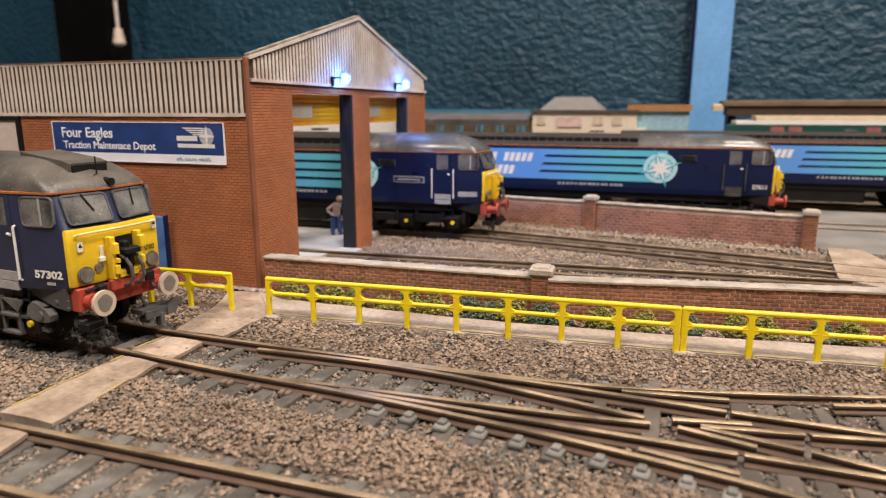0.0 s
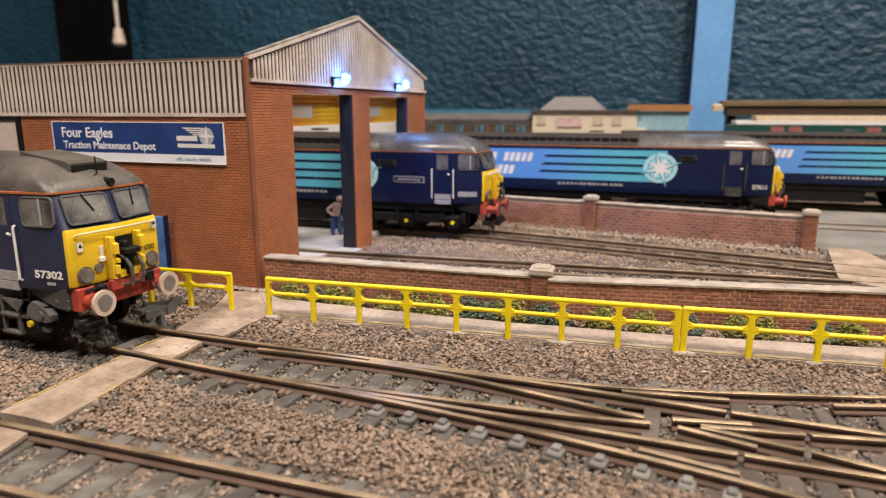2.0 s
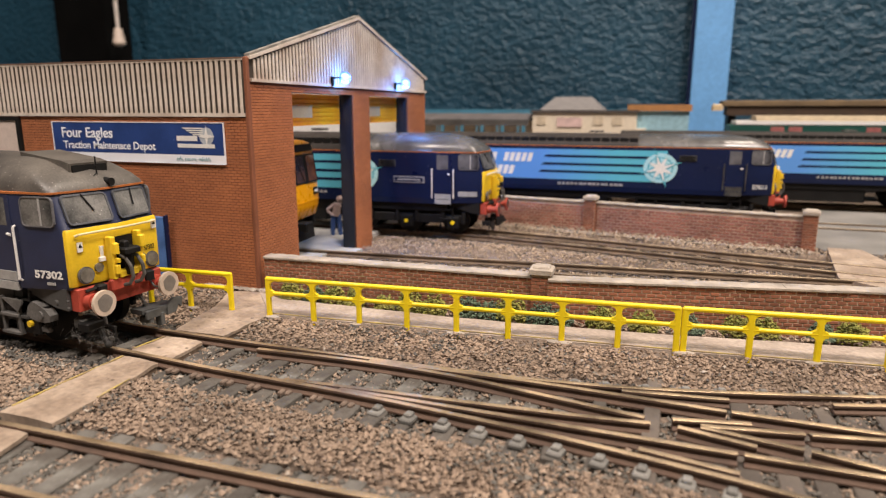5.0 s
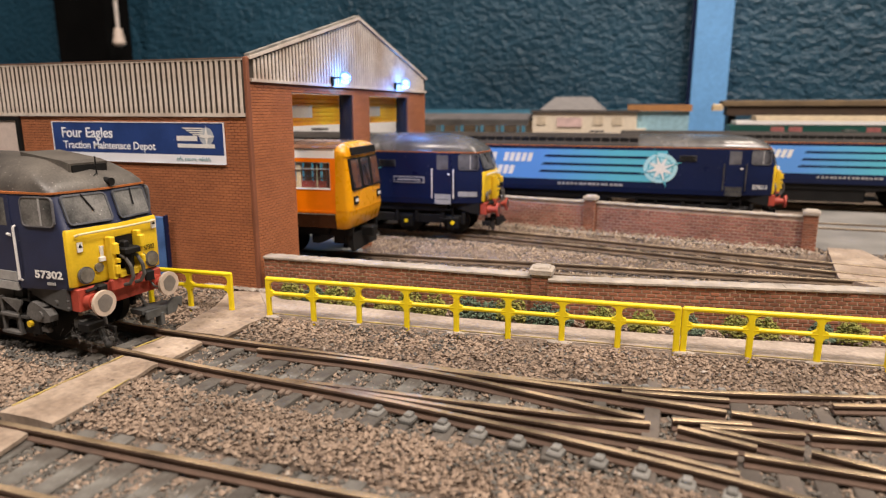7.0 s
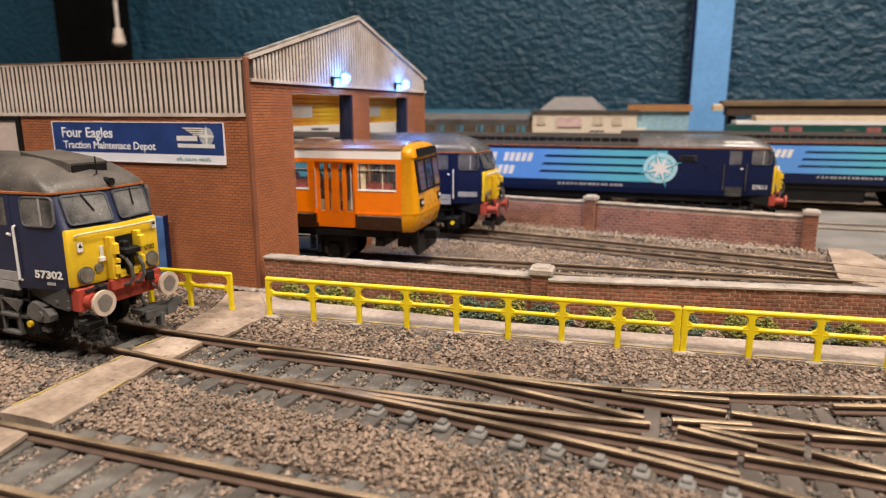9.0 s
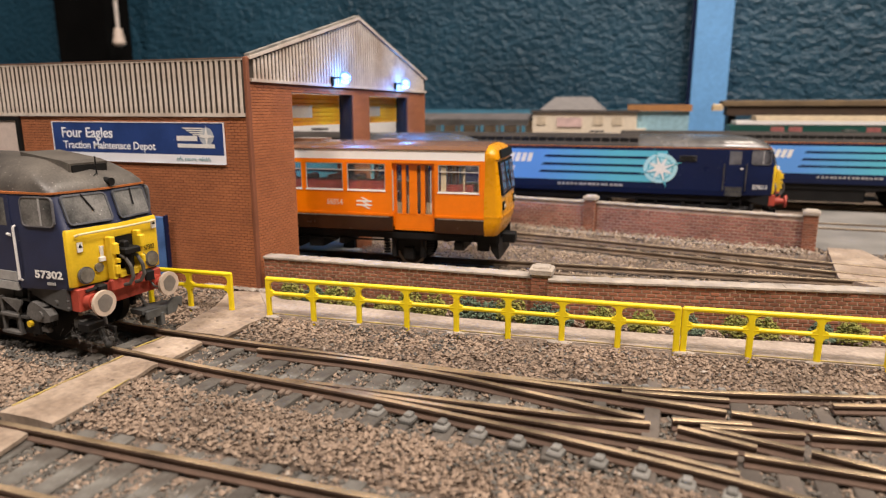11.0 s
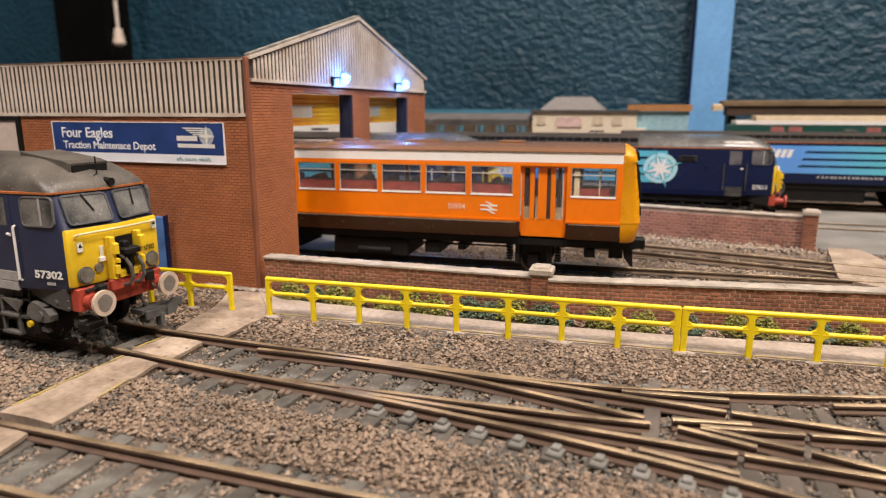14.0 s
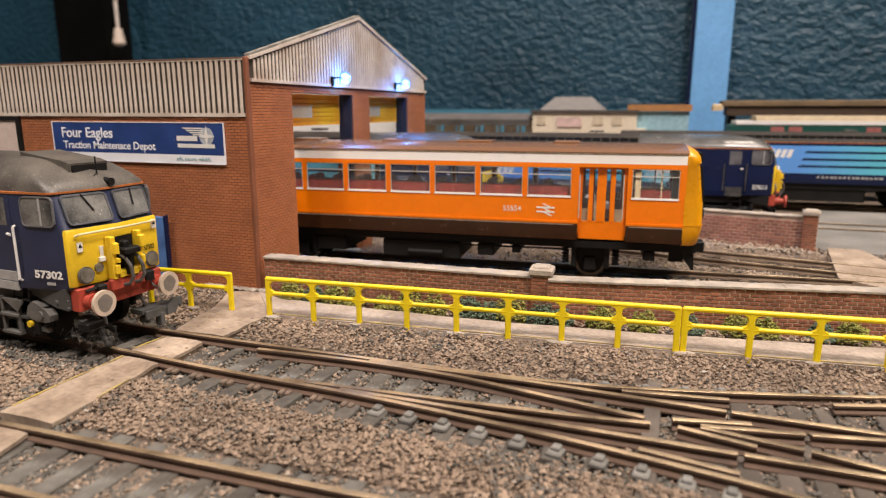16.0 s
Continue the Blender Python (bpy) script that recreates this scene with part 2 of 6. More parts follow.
def letters(text, size, material, parent, at, name="lettering", label="", bold=0.0, depth=0.05, squeeze=1.0, shear=0.0):
    """Raised lettering of the built-in font as a mesh under parent; size: capital height in mm, at: its pose in mm and degrees."""
    c = bpy.data.curves.new(name, "FONT")
    c.body, c.size, c.extrude, c.offset, c.shear = text, size / 0.69 * MM, depth * MM, bold * MM, shear
    c.resolution_u = 3
    tmp = new(name, c)
    me = bpy.data.meshes.new_from_object(tmp.evaluated_get(bpy.context.evaluated_depsgraph_get()))
    bpy.data.objects.remove(tmp)
    me.transform(Matrix.Diagonal((squeeze, 1, 1, 1)))
    me.materials.clear()
    me.materials.append(material)
    ob = part(name, me, material, parent, label)
    x, y, z, rx, ry, rz = at
    ob.matrix_basis = pose(x * MM, y * MM, z * MM, rx, ry, rz)
    return ob


# ---- the room and the baseboard ----
ground = Mesh()
nx, ny = 90, 70
gx = [-420 + 900 * i / nx for i in range(nx + 1)]
gy = [-60 + 815 * j / ny for j in range(ny + 1)]
for j in range(ny + 1):
    for i in range(nx + 1):
        z = -3.4 + 0.5 * noise.noise(Vector((gx[i] * 0.05, gy[j] * 0.05, 0))) + 0.3 * noise.noise(Vector((gx[i] * 0.3, gy[j] * 0.3, 3)))
        ground.v.append((gx[i], gy[j], z))
ground.f = [(j * (nx + 1) + i, j * (nx + 1) + i + 1, (j + 1) * (nx + 1) + i + 1, (j + 1) * (nx + 1) + i) for j in range(ny) for i in range(nx)]
solid("ground", ground, M_GROUND, "brown scattered ballast ground of the model railway", "ground", kind="structure", smooth=True)
solid("baseboard", Mesh().box(-420, 480, -60, 752, -26, -5), M_PATH, "plywood baseboard under the layout", "baseboard", kind="structure")

for lx in (-380, 440):
    for ly in (-30, 700):
        tagged(solid("baseboard_leg", Mesh().box(lx - 22, lx + 22, ly - 22, ly + 22, -700, -26, 2), M_PATH, "square timber leg under the baseboard", "leg", group="baseboard legs"), kind="structure")

WALL_Y = 760
solid("wall_back", Mesh().box(-1600, 1600, WALL_Y, WALL_Y + 60, -700, 1500), M_WALL, "dark teal embossed wallpaper room wall", "wall", kind="structure")
solid("wall_left", Mesh().box(-1660, -1600, -1500, WALL_Y, -700, 1500), M_WALL, "dark teal embossed wallpaper room wall", "wall", kind="structure")
solid("wall_right", Mesh().box(1600, 1660, -1500, WALL_Y, -700, 1500), M_WALL, "dark teal embossed wallpaper room wall", "wall", kind="structure")
solid("wall_front", Mesh().box(-1660, 1660, -1560, -1500, -700, 1500), M_CREAM, "pale painted room wall behind the viewer", "wall", kind="structure")
solid("ceiling", Mesh().box(-1660, 1660, -1560, WALL_Y + 60, 1500, 1560), M_WHITE, "white room ceiling", "ceiling", kind="structure")
solid("floor", Mesh().box(-1660, 1660, -1560, WALL_Y + 60, -760, -700), M_PATH, "brown room floor", "floor", kind="structure")


# ---- tracks ----
def rail_mesh(pts, w=1.3, h=2.4, head=True):
    """A flat-bottom rail along plan points; its head is a separate bright strip."""
    web, top = Mesh(), Mesh()
    prof = [(-1.1, -h), (1.1, -h), (1.1, -h + 0.35), (0.25, -h + 0.8), (0.3, -0.75), (w / 2 + 0.02, -0.6), (w / 2 + 0.02, -0.06), (-w / 2 - 0.02, -0.06), (-w / 2 - 0.02, -0.6), (-0.3, -0.75), (-0.25, -h + 0.8), (-1.1, -h + 0.35)]
    tp = [(-w / 2, -0.06), (w / 2, -0.06), (w / 2 - 0.12, 0.0), (-w / 2 + 0.12, 0.0)]
    rings, rt = [], []
    for i, (x, y) in enumerate(pts):
        a, b = pts[max(i - 1, 0)], pts[min(i + 1, len(pts) - 1)]
        dx, dy = b[0] - a[0], b[1] - a[1]
        l = math.hypot(dx, dy)
        nxx, nyy = -dy / l, dx / l
        rings.append([(x + nxx * u, y + nyy * u, v) for u, v in prof])
        rt.append([(x + nxx * u, y + nyy * u, v) for u, v in tp])
    return web.loft(rings), top.loft(rt)


def smooth_line(pts, step=6.0):
    """Catmull-Rom line through plan points."""
    out = []
    n = len(pts)
    for i in range(n - 1):
        p0, p1, p2, p3 = pts[max(i - 1, 0)], pts[i], pts[i + 1], pts[min(i + 2, n - 1)]
        k = max(1, int(math.dist(p1, p2) / step))
        for j in range(k):
            t = j / k
            out.append(tuple(0.5 * (2 * p1[c] + (p2[c] - p0[c]) * t + (2 * p0[c] - 5 * p1[c] + 4 * p2[c] - p3[c]) * t * t + (3 * p1[c] - p0[c] - 3 * p2[c] + p3[c]) * t ** 3) for c in (0, 1)))
    return out + [tuple(pts[-1])]


def add_rail(track, pts, **k):
    web, top = rail_mesh(smooth_line(pts), **k)
    yard = min(y for _, y in pts) > 200
    r = part("rail", web, M_RAILDUST if yard else M_RAILSIDE, track)
    part("rail_head", top, M_RAIL, r, "worn bright rail head")
    return r


SLEEPER = Mesh().box(-1.7, 1.7, -15.5, 15.5, -4.4, -2.25, 0.25).data("sleeper", M_SLEEPER)


SLEEPER_LOW = Mesh().box(-1.7, 1.7, -15.5, 15.5, -4.6, -2.5, 0.3).data("sleeper", M_SLEEPER)
SLEEPER_YARD = Mesh().box(-1.6, 1.6, -15.5, 15.5, -4.9, -3.05, 0.25).data("sleeper", mat("buried_brown_sleeper", (0.18, 0.145, 0.115), 0.9, var=0.4, scale=120, rnd=0.2))


def add_sleepers(track, line, pitch=8.5, length=1.0, skip=lambda x, y: False, mesh=SLEEPER):
    """Sleepers across a centre line, with a fastening on each side of both rails."""
    d, last = 0.0, line[0]
    nxt = 2.0
    for q in line[1:]:
        seg = math.dist(last, q)
        while nxt <= d + seg:
            t = (nxt - d) / seg
            x, y = last[0] + (q[0] - last[0]) * t, last[1] + (q[1] - last[1]) * t
            if not skip(x, y):
                a = math.degrees(math.atan2(q[1] - last[1], q[0] - last[0]))
                s = part("sleeper", mesh, None, track)
                s.matrix_basis = pose(x * MM, y * MM, random.uniform(-0.45, 0.25) * MM, random.uniform(-0.8, 0.8), random.uniform(-4, 4), a + random.uniform(-3, 3)) @ Matrix.Diagonal((random.uniform(0.85, 1.2), length * random.uniform(0.97, 1.03), 1, 1))
            nxt += pitch
        d, last = d + seg, q


def straight_track(name, label, p, q, group="tracks"):
    tr = thing(name, label, "railway track", group=group)
    l = math.dist(p, q)
    nxx, nyy = -(q[1] - p[1]) / l * 8.6, (q[0] - p[0]) / l * 8.6
    for s in (-1, 1):
        add_rail(tr, [(p[0] + s * nxx, p[1] + s * nyy), (q[0] + s * nxx, q[1] + s * nyy)])
    add_sleepers(tr, smooth_line([p, q]), mesh=SLEEPER_LOW if q[1] < 100 else SLEEPER_YARD)
    return tr


straight_track("main_track", "railway track with brown rusted rails in ballast", (-230, 74.3), (90, 80.7))
straight_track("depot_track", "depot track with bright rails running out of the shed", (-330, 228.5), (160, 272.6))
second = thing("second_depot_track", "second depot track with rusty rails in ballast", "railway track", group="tracks")
MID2 = smooth_line([(-330, 308), (-200, 317.5), (-140, 321), (-95, 320), (-46, 313.5), (67, 294), (150, 279.5)])
for side_y in (-8.6, 8.6):
    add_rail(second, [(x, y + side_y) for x, y in MID2[::6] + MID2[-1:]])
add_sleepers(second, MID2, mesh=SLEEPER_YARD)
straight_track("rear_track", "rear siding track behind the brick wall", (-330, 396), (330, 408))
straight_track("coach_siding_track", "outer siding track under the parked locomotives", (-330, 474), (330, 505))

turnout = thing("turnout", "railway turnout with rusty blades and bright crossing rails", "railway turnout", group="tracks")
add_rail(turnout, [(-330, 154.5), (-208, 147.0), (-144, 142.3), (-96, 141.7), (-47, 142.1), (-20, 143.6), (5.3, 147.8), (49, 159.2), (150, 188)])
add_rail(turnout, [(-101.6, 138.2), (-69, 139.6), (-46, 138.6), (-30.4, 136.2), (-1.4, 131.3)])
add_rail(turnout, [(-69.5, 140.4), (-33, 141.4), (-8.6, 140.9), (15.0, 140.0)])
add_rail(turnout, [(16.0, 140.0), (44, 139.6), (150, 138)])
add_rail(turnout, [(-330, 138.0), (-208, 130.6), (-150, 126.6), (-121, 124.3), (-99.7, 122.8), (-68, 121.7), (-42, 119.7), (-15.7, 116.9), (5.2, 113.8), (25.4, 110.1), (90, 96)])
add_rail(turnout, [(-83.5, 123.3), (-44, 125.6), (-17, 127.4), (-0.2, 129.1)])
add_rail(turnout, [(-68.4, 122.7), (-43, 122.6), (-30.2, 122.5), (-5.3, 122.1), (15.7, 121.9)])
add_rail(turnout, [(16.9, 121.9), (39.5, 121.7), (150, 120)])
add_rail(turnout, [(4.1, 132.4), (19.4, 135.5)])
add_rail(turnout, [(5.2, 129.2), (19.5, 125.9)])
add_rail(turnout, [(9.6, 131.2), (29.0, 134.5)])
add_rail(turnout, [(30.2, 134.7), (43.4, 136.9), (150, 158)])
add_rail(turnout, [(9.6, 130.6), (27.8, 127.7)])
add_rail(turnout, [(29.0, 127.5), (40.2, 124.8), (150, 98)])
add_rail(turnout, [(-6.9, 143.4), (16.0, 146.4)], h=2.0)
add_rail(turnout, [(37.2, 151.0), (90, 167)], h=2.0)
add_rail(turnout, [(-1.9, 117.7), (15.5, 114.6)], h=2.0)
add_sleepers(turnout, smooth_line([(-330, 146.2), (-208, 138.7), (-147, 134.4), (-122, 132.8)]), 8.5, 1.0)
add_sleepers(turnout, smooth_line([(-119, 129.2), (-100, 128.6), (-60, 127.8)]), 7.6, 1.1)
add_sleepers(turnout, smooth_line([(-58, 131.4), (-30, 130.6), (-8, 130.6)]), 7.5, 1.25)
SLEEPER_DARK = Mesh().box(-1.9, 1.9, -15.5, 15.5, -4.2, -2.1, 0.25).data("sleeper", mat("dark_brown_sleeper", (0.12, 0.10, 0.083), 0.85, var=0.4, scale=140, rnd=0.2))
add_sleepers(turnout, smooth_line([(-2, 131), (30, 131.5), (60, 132)]), 6.0, 1.75, mesh=SLEEPER_DARK)

# ---- brick walls ----
def wall_frame(p, q):
    """Pose of a wall whose local x runs from p to q and whose face looks to -y."""
    return math.dist(p, q), math.degrees(math.atan2(q[1] - p[1], q[0] - p[0]))


def rough_slab(x0, x1, y0, y1, z0, z1, step=1.6):
    """A thin cast slab with uneven edges and top."""
    n = max(2, int((x1 - x0) / step))
    rings = []
    for i in range(n + 1):
        x = x0 + (x1 - x0) * i / n
        a, b, c = (random.uniform(-0.22, 0.22) for _ in range(3))
        rings.append([(x, y0 + a, z0), (x, y0 + a, z1 - 0.2), (x, y0 + a + 0.25, z1 + c * 0.4), (x, (y0 + y1) / 2, z1 + b * 0.5), (x, y1 - 0.25 + b, z1 + a * 0.4), (x, y1 + b, z1 - 0.2), (x, y1 + b, z0)])
    return Mesh().loft(rings)


def garden_wall(name, label, p, q, h, base=-3.2, pieces=True, coping_gap=58.0, bl=3.0, bh=1.0):
    l, a = wall_frame(p, q)
    w = thing(name, label, "brick wall", p[0], p[1], 0, a, kind="structure")
    part("core", Mesh().box(0, l, 0.18, 4.6, base, h - 0.75), M_WMORTAR, w, "brown mortar core")
    x = 0.0
    while x < l - 1:
        e = min(l, x + coping_gap * random.uniform(0.8, 1.2))
        part("coping", rough_slab(x + 0.02, e - 0.02, -0.5, 5.2, h - 0.75, h), M_COPING, w, "pale stone coping")
        x = e
    return w, l


def pillar(name, label, x, y, rz, h, s=6.0):
    pl = thing(name, label, "brick pillar", x, y, 0, rz, kind="structure")
    part("shaft", Mesh().box(-s / 2 + 0.15, s / 2 - 0.15, -s / 2 + 0.15, s / 2 - 0.15, -3.2, h - 2.2), M_WMORTAR, pl)
    part("capstone", Mesh().box(-s / 2 - 0.7, s / 2 + 0.7, -s / 2 - 0.7, s / 2 + 0.7, h - 2.4, h - 0.6, 0.4).box(-s / 2 + 0.3, s / 2 - 0.3, -s / 2 + 0.3, s / 2 - 0.3, h - 0.7, h, 0.4), M_COPING, pl, "weathered pale stone capstone")
    return pl


wall_a, la = garden_wall("low_wall_1", "weathered red brick low wall with pale coping", (-133.5, 188.5), (-38.2, 193.06), 12.2)
wall_b, lb = garden_wall("low_wall_2", "weathered red brick low wall with pale coping", (-32.8, 190.25), (150, 226.0), 12.2)
pil_a = pillar("wall_pillar", "square brick pillar with stone cap in the low wall", -35.5, 194.6, 3, 15.4)
wall_c, lc = garden_wall("rear_wall_1", "weathered red brick wall between yard and sidings", (-125, 366.0), (-42.2, 356.4), 13.8)
wall_d, ld = garden_wall("rear_wall_2", "weathered red brick wall between yard and sidings", (-36.8, 355.5), (61.2, 338.9), 13.8)
pil_b = pillar("wall_pillar", "square brick pillar with stone cap in the rear wall", -39.5, 356.5, -9, 17.4)
pil_c = pillar("wall_pillar", "square brick pillar ending the rear wall", 64, 338.0, -9, 17.4)


# ---- railings ----
def railing(name, label, p, q, n, h=11.9):
    l, a = wall_frame(p, q)
    r = thing(name, label, "railing", p[0], p[1], 0, a, group="yellow railings")
    step = l / (n - 1)
    post = Mesh().box(-0.82, 0.82, -0.65, 0.65, -2.5, h - 0.2, 0.3).data("post", M_YELLOW)
    for i in range(n):
        o = part("post", post, None, r)
        o.matrix_basis = pose(i * step * MM, 0, 0)
    for i in range(0, n, 2):
        part("glue_blob", Mesh().ball((i * step + random.uniform(-1, 2), -0.6, -0.9), random.uniform(1.3, 2.0), 10, (random.uniform(1.3, 2.2), 0.8, 0.3)), M_COPING, r, "smear of white glue", smooth=True)
    def fillet(m, x, z, s, up, r=1.25):
        arc = [(x + s * (0.75 + r - r * math.cos(t * math.pi / 10)), z + up * (0.72 + r - r * math.sin(t * math.pi / 10))) for t in range(6)]
        m.prism([(x + s * 0.4, z + up * 0.3), (x + s * 0.4, arc[0][1])] + arc + [(arc[-1][0], z + up * 0.3)], "y", -0.6, 0.6)

    for nm, z in (("top_rail", h - 0.65), ("middle_rail", h * 0.56)):
        m = Mesh().rod((-0.4, 0, z), (l + 0.4, 0, z), 0.74 if nm == "top_rail" else 0.66, 12)
        for i in range(n):
            for s in (-1, 1):
                if 0 <= i * step + s * 1.2 <= l:
                    fillet(m, i * step, z, s, -1)
                    if nm == "middle_rail":
                        fillet(m, i * step, z, s, 1, 1.1)
        part(nm, m, M_YELLOW, r)
    return r


railing("handrail", "bright yellow plastic two-bar handrail by the path", (-116.1, 165.3), (4.8, 175.1), 9)
railing("handrail", "bright yellow plastic two-bar handrail by the path", (6.6, 175.6), (104, 186.5), 7)
railing("handrail", "short bright yellow handrail beside the depot wall", (-176, 162.2), (-130.9, 166.0), 4)

# ---- paths ----
def board(name, label, left, right, top, n=26, k=6, seed=0.0, material=None):
    """A thin warped board between two edge lines, with ragged edges."""
    def along(line, t):
        ls = [math.dist(a, b) for a, b in zip(line, line[1:])]
        d = t * sum(ls)
        for (a, b), l in zip(zip(line, line[1:]), ls):
            if d <= l or (a, b) == (line[-2], line[-1]):
                u = d / l
                return a[0] + (b[0] - a[0]) * u, a[1] + (b[1] - a[1]) * u
            d -= l
    m = Mesh()
    for i in range(n + 1):
        p, q = along(left, i / n), along(right, i / n)
        e0, e1 = 0.02 * noise.noise(Vector((i * 0.7, seed, 1))), 0.02 * noise.noise(Vector((i * 0.7, seed, 5)))
        for j in range(k + 1):
            u = e0 + (1 + e1 - e0) * j / k
            z = top + 0.28 * noise.noise(Vector((i * 0.23, j * 0.5, seed))) - (0.22 if j in (0, k) else 0.0)
            m.v.append((p[0] + (q[0] - p[0]) * u, p[1] + (q[1] - p[1]) * u, z))
    w = k + 1
    m.f = [(i * w + j, i * w + j + 1, (i + 1) * w + j + 1, (i + 1) * w + j) for i in range(n) for j in range(k)]
    rim = [j for j in range(w)] + [i * w + k for i in range(1, n + 1)] + [n * w + j for j in range(k - 1, -1, -1)] + [i * w for i in range(n - 1, 0, -1)]
    b0 = len(m.v)
    cx, cy = sum(q[0] for q in m.v) / b0, sum(q[1] for q in m.v) / b0
    r = len(rim)
    m.v += [(m.v[i][0], m.v[i][1], m.v[i][2] - 0.9) for i in rim]
    m.v += [(m.v[i][0] + (0.7 if m.v[i][0] < cx else -0.7), m.v[i][1], m.v[i][2] - 1.0) for i in rim]
    m.v += [(m.v[i][0] + (0.7 if m.v[i][0] < cx else -0.7), m.v[i][1], -4.0) for i in rim]
    rings = [rim] + [[b0 + k * r + i for i in range(r)] for k in range(3)]
    for up, lo in zip(rings, rings[1:]):
        m.f += [(up[i], up[(i + 1) % r], lo[(i + 1) % r], lo[i]) for i in range(r)]
    return solid(name, m, material or M_PATH, label, "path", kind="structure", smooth=True)


def strip(name, label, quad, z0, z1, material=None, kind="structure"):
    return solid(name, Mesh().prism(quad, "z", z0, z1), material or M_PATH, label, "path", kind=kind)


board("pavement", "weathered grey board path beside the low wall", [(-124, 174.5), (-117.5, 165.9), (-60, 169.7), (10, 175.5), (110, 186.7), (150, 191)], [(-136, 187.8), (-124, 182.6), (-60, 182.4), (0, 187.6), (60, 196.4), (150, 209)], -0.45, n=70, material=M_PAVE)
board("boarded_crossing_1", "curved weathered board crossing path", [(-134.5, 143.8), (-137.5, 158), (-139, 168), (-146, 184)], [(-118, 144.8), (-117.2, 158), (-117.0, 166.6), (-131.5, 188)], -0.6, seed=3.0)
board("boarded_crossing_2", "weathered crossing board between the rails", [(-133.4, 139.6), (-134.8, 127.4)], [(-120.4, 139.0), (-119.6, 126.0)], -0.7, n=14, seed=6.0)
board("boarded_crossing_3", "weathered crossing board with yellow edge lines", [(-133.0, 123.4), (-133.2, 104), (-132.8, 89.0)], [(-120.6, 122.4), (-118.4, 103), (-117.2, 89.0)], -0.6, seed=9.0)
board("boarded_crossing_4", "weathered crossing board in the ballasted main track", [(-133, 84.4), (-133, 72.6)], [(-118.4, 84.6), (-115.5, 72.6)], -0.7, n=14, seed=12.0)

M_YLINE = mat("worn_yellow_line", (0.48, 0.37, 0.09), 0.85, col2=(0.28, 0.21, 0.14), scale=220)
edge = bpy.data.objects["boarded_crossing_3"]
part("edge_line", Mesh().prism([(-132.9, 123), (-132.55, 123), (-132.7, 104), (-132.3, 92.0), (-132.65, 92.0), (-133.05, 104)], "z", -0.75, -0.5), M_YLINE, edge, "worn yellow edge line")
part("edge_line", Mesh().prism([(-119.4, 112), (-118.6, 106), (-118.0, 101.5), (-118.6, 101.5), (-119.2, 106)], "z", -0.75, -0.5), M_YLINE, edge, "worn yellow edge line")
edge = bpy.data.objects["boarded_crossing_2"]
part("edge_line", Mesh().prism([(-134.5, 128.4), (-134.15, 128.4), (-133.1, 138.6), (-133.45, 138.6)], "z", -0.75, -0.5), M_YLINE, edge, "worn yellow edge line")

# rail fastenings outside the stock rails of the turnout
FAST = Mesh().box(-1.5, 1.5, -1.9, 1.6, -2.2, -1.3, 0.3).box(-0.9, 0.9, -0.7, 1.4, -1.4, -0.5, 0.25).data("rail_fastening", mat("pale_grey_fastening", (0.20, 0.195, 0.178), 0.85, var=0.5, scale=250, rnd=0.25))
FAST_LOW = Mesh().box(-1.0, 0.2, -0.9, 1.4, -2.2, -1.2, 0.3).box(0.6, 1.8, -0.4, 1.5, -2.2, -1.3, 0.3).data("rail_fastening", mat("brown_fastening", (0.17, 0.125, 0.095), 0.9, var=0.4, rnd=0.2))
for ln, off in ((smooth_line([(-118, 124.2), (-99.7, 122.8), (-68, 121.7), (-42, 119.7), (-15.7, 116.9), (5.2, 113.8), (25.4, 110.1), (60, 102.6)], 1.0), -2.9), (smooth_line([(-20, 143.6), (5.3, 147.8), (49, 159.2)], 1.0), 2.9)):
    for i in range(4, len(ln) - 1, 8):
        (x0, y0), (x1, y1) = ln[i], ln[i + 1]
        a = math.atan2(y1 - y0, x1 - x0)
        o = part("rail_fastening", FAST if x0 > -60 else FAST_LOW, None, turnout)
        o.matrix_basis = pose((x0 - math.sin(a) * off) * MM, (y0 + math.cos(a) * off) * MM, 0, 0, 0, math.degrees(a) + (180 if off > 0 else 0) + random.uniform(-4, 4))

edge = bpy.data.objects["pavement"]
part("edge_line", Mesh().prism([(-117.2, 166.4), (-60, 170.1), (10, 175.9), (110, 187.1), (110, 187.5), (10, 176.3), (-60, 170.5), (-117.2, 166.8)], "z", -0.5, -0.3), M_YLINE, edge, "faint worn yellow edge line")
# ---- the depot building ----
BX, BY, DEPTH, LEN = -136.9, 190.2, 167.8, 300.0
ZC, ZE, ZA = 72.4, 80.0, 103.0
depot = thing("depot_building", "red brick traction depot with grey cladding and gable", "depot building", BX, BY, 0, 0)
# local plan: x<0 runs along the side wall, y>0 across the gable front
part("side_wall", Mesh().box(-LEN, -1.5, 0.2, 3, -4, 79.4), M_MORTAR, depot, "red brick side wall")
for nm, y0, y1, z0 in (("front_pier", 1.0, 27.0, -4), ("middle_pier", 77.0, 94.0, -4), ("rear_pier", 141.5, DEPTH, -4), ("lintel", 27.0, 77.0, 69.2), ("lintel", 94.0, 141.5, 69.2)):
    part(nm, Mesh().box(-6.0 if "pier" in nm else -5.0, -0.2, y0, y1, z0, ZC), M_MORTAR, depot, "red brick pier" if "pier" in nm else "brick lintel over a shed door")
part("corner_post", Mesh().box(-1.45, 0.35, -0.5, 1.2, -4, ZE + 0.4, 0.4), mat("brown_corner_paint", (0.24, 0.085, 0.042), 0.65, var=0.25, scale=60), depot, "dark brown corner post")
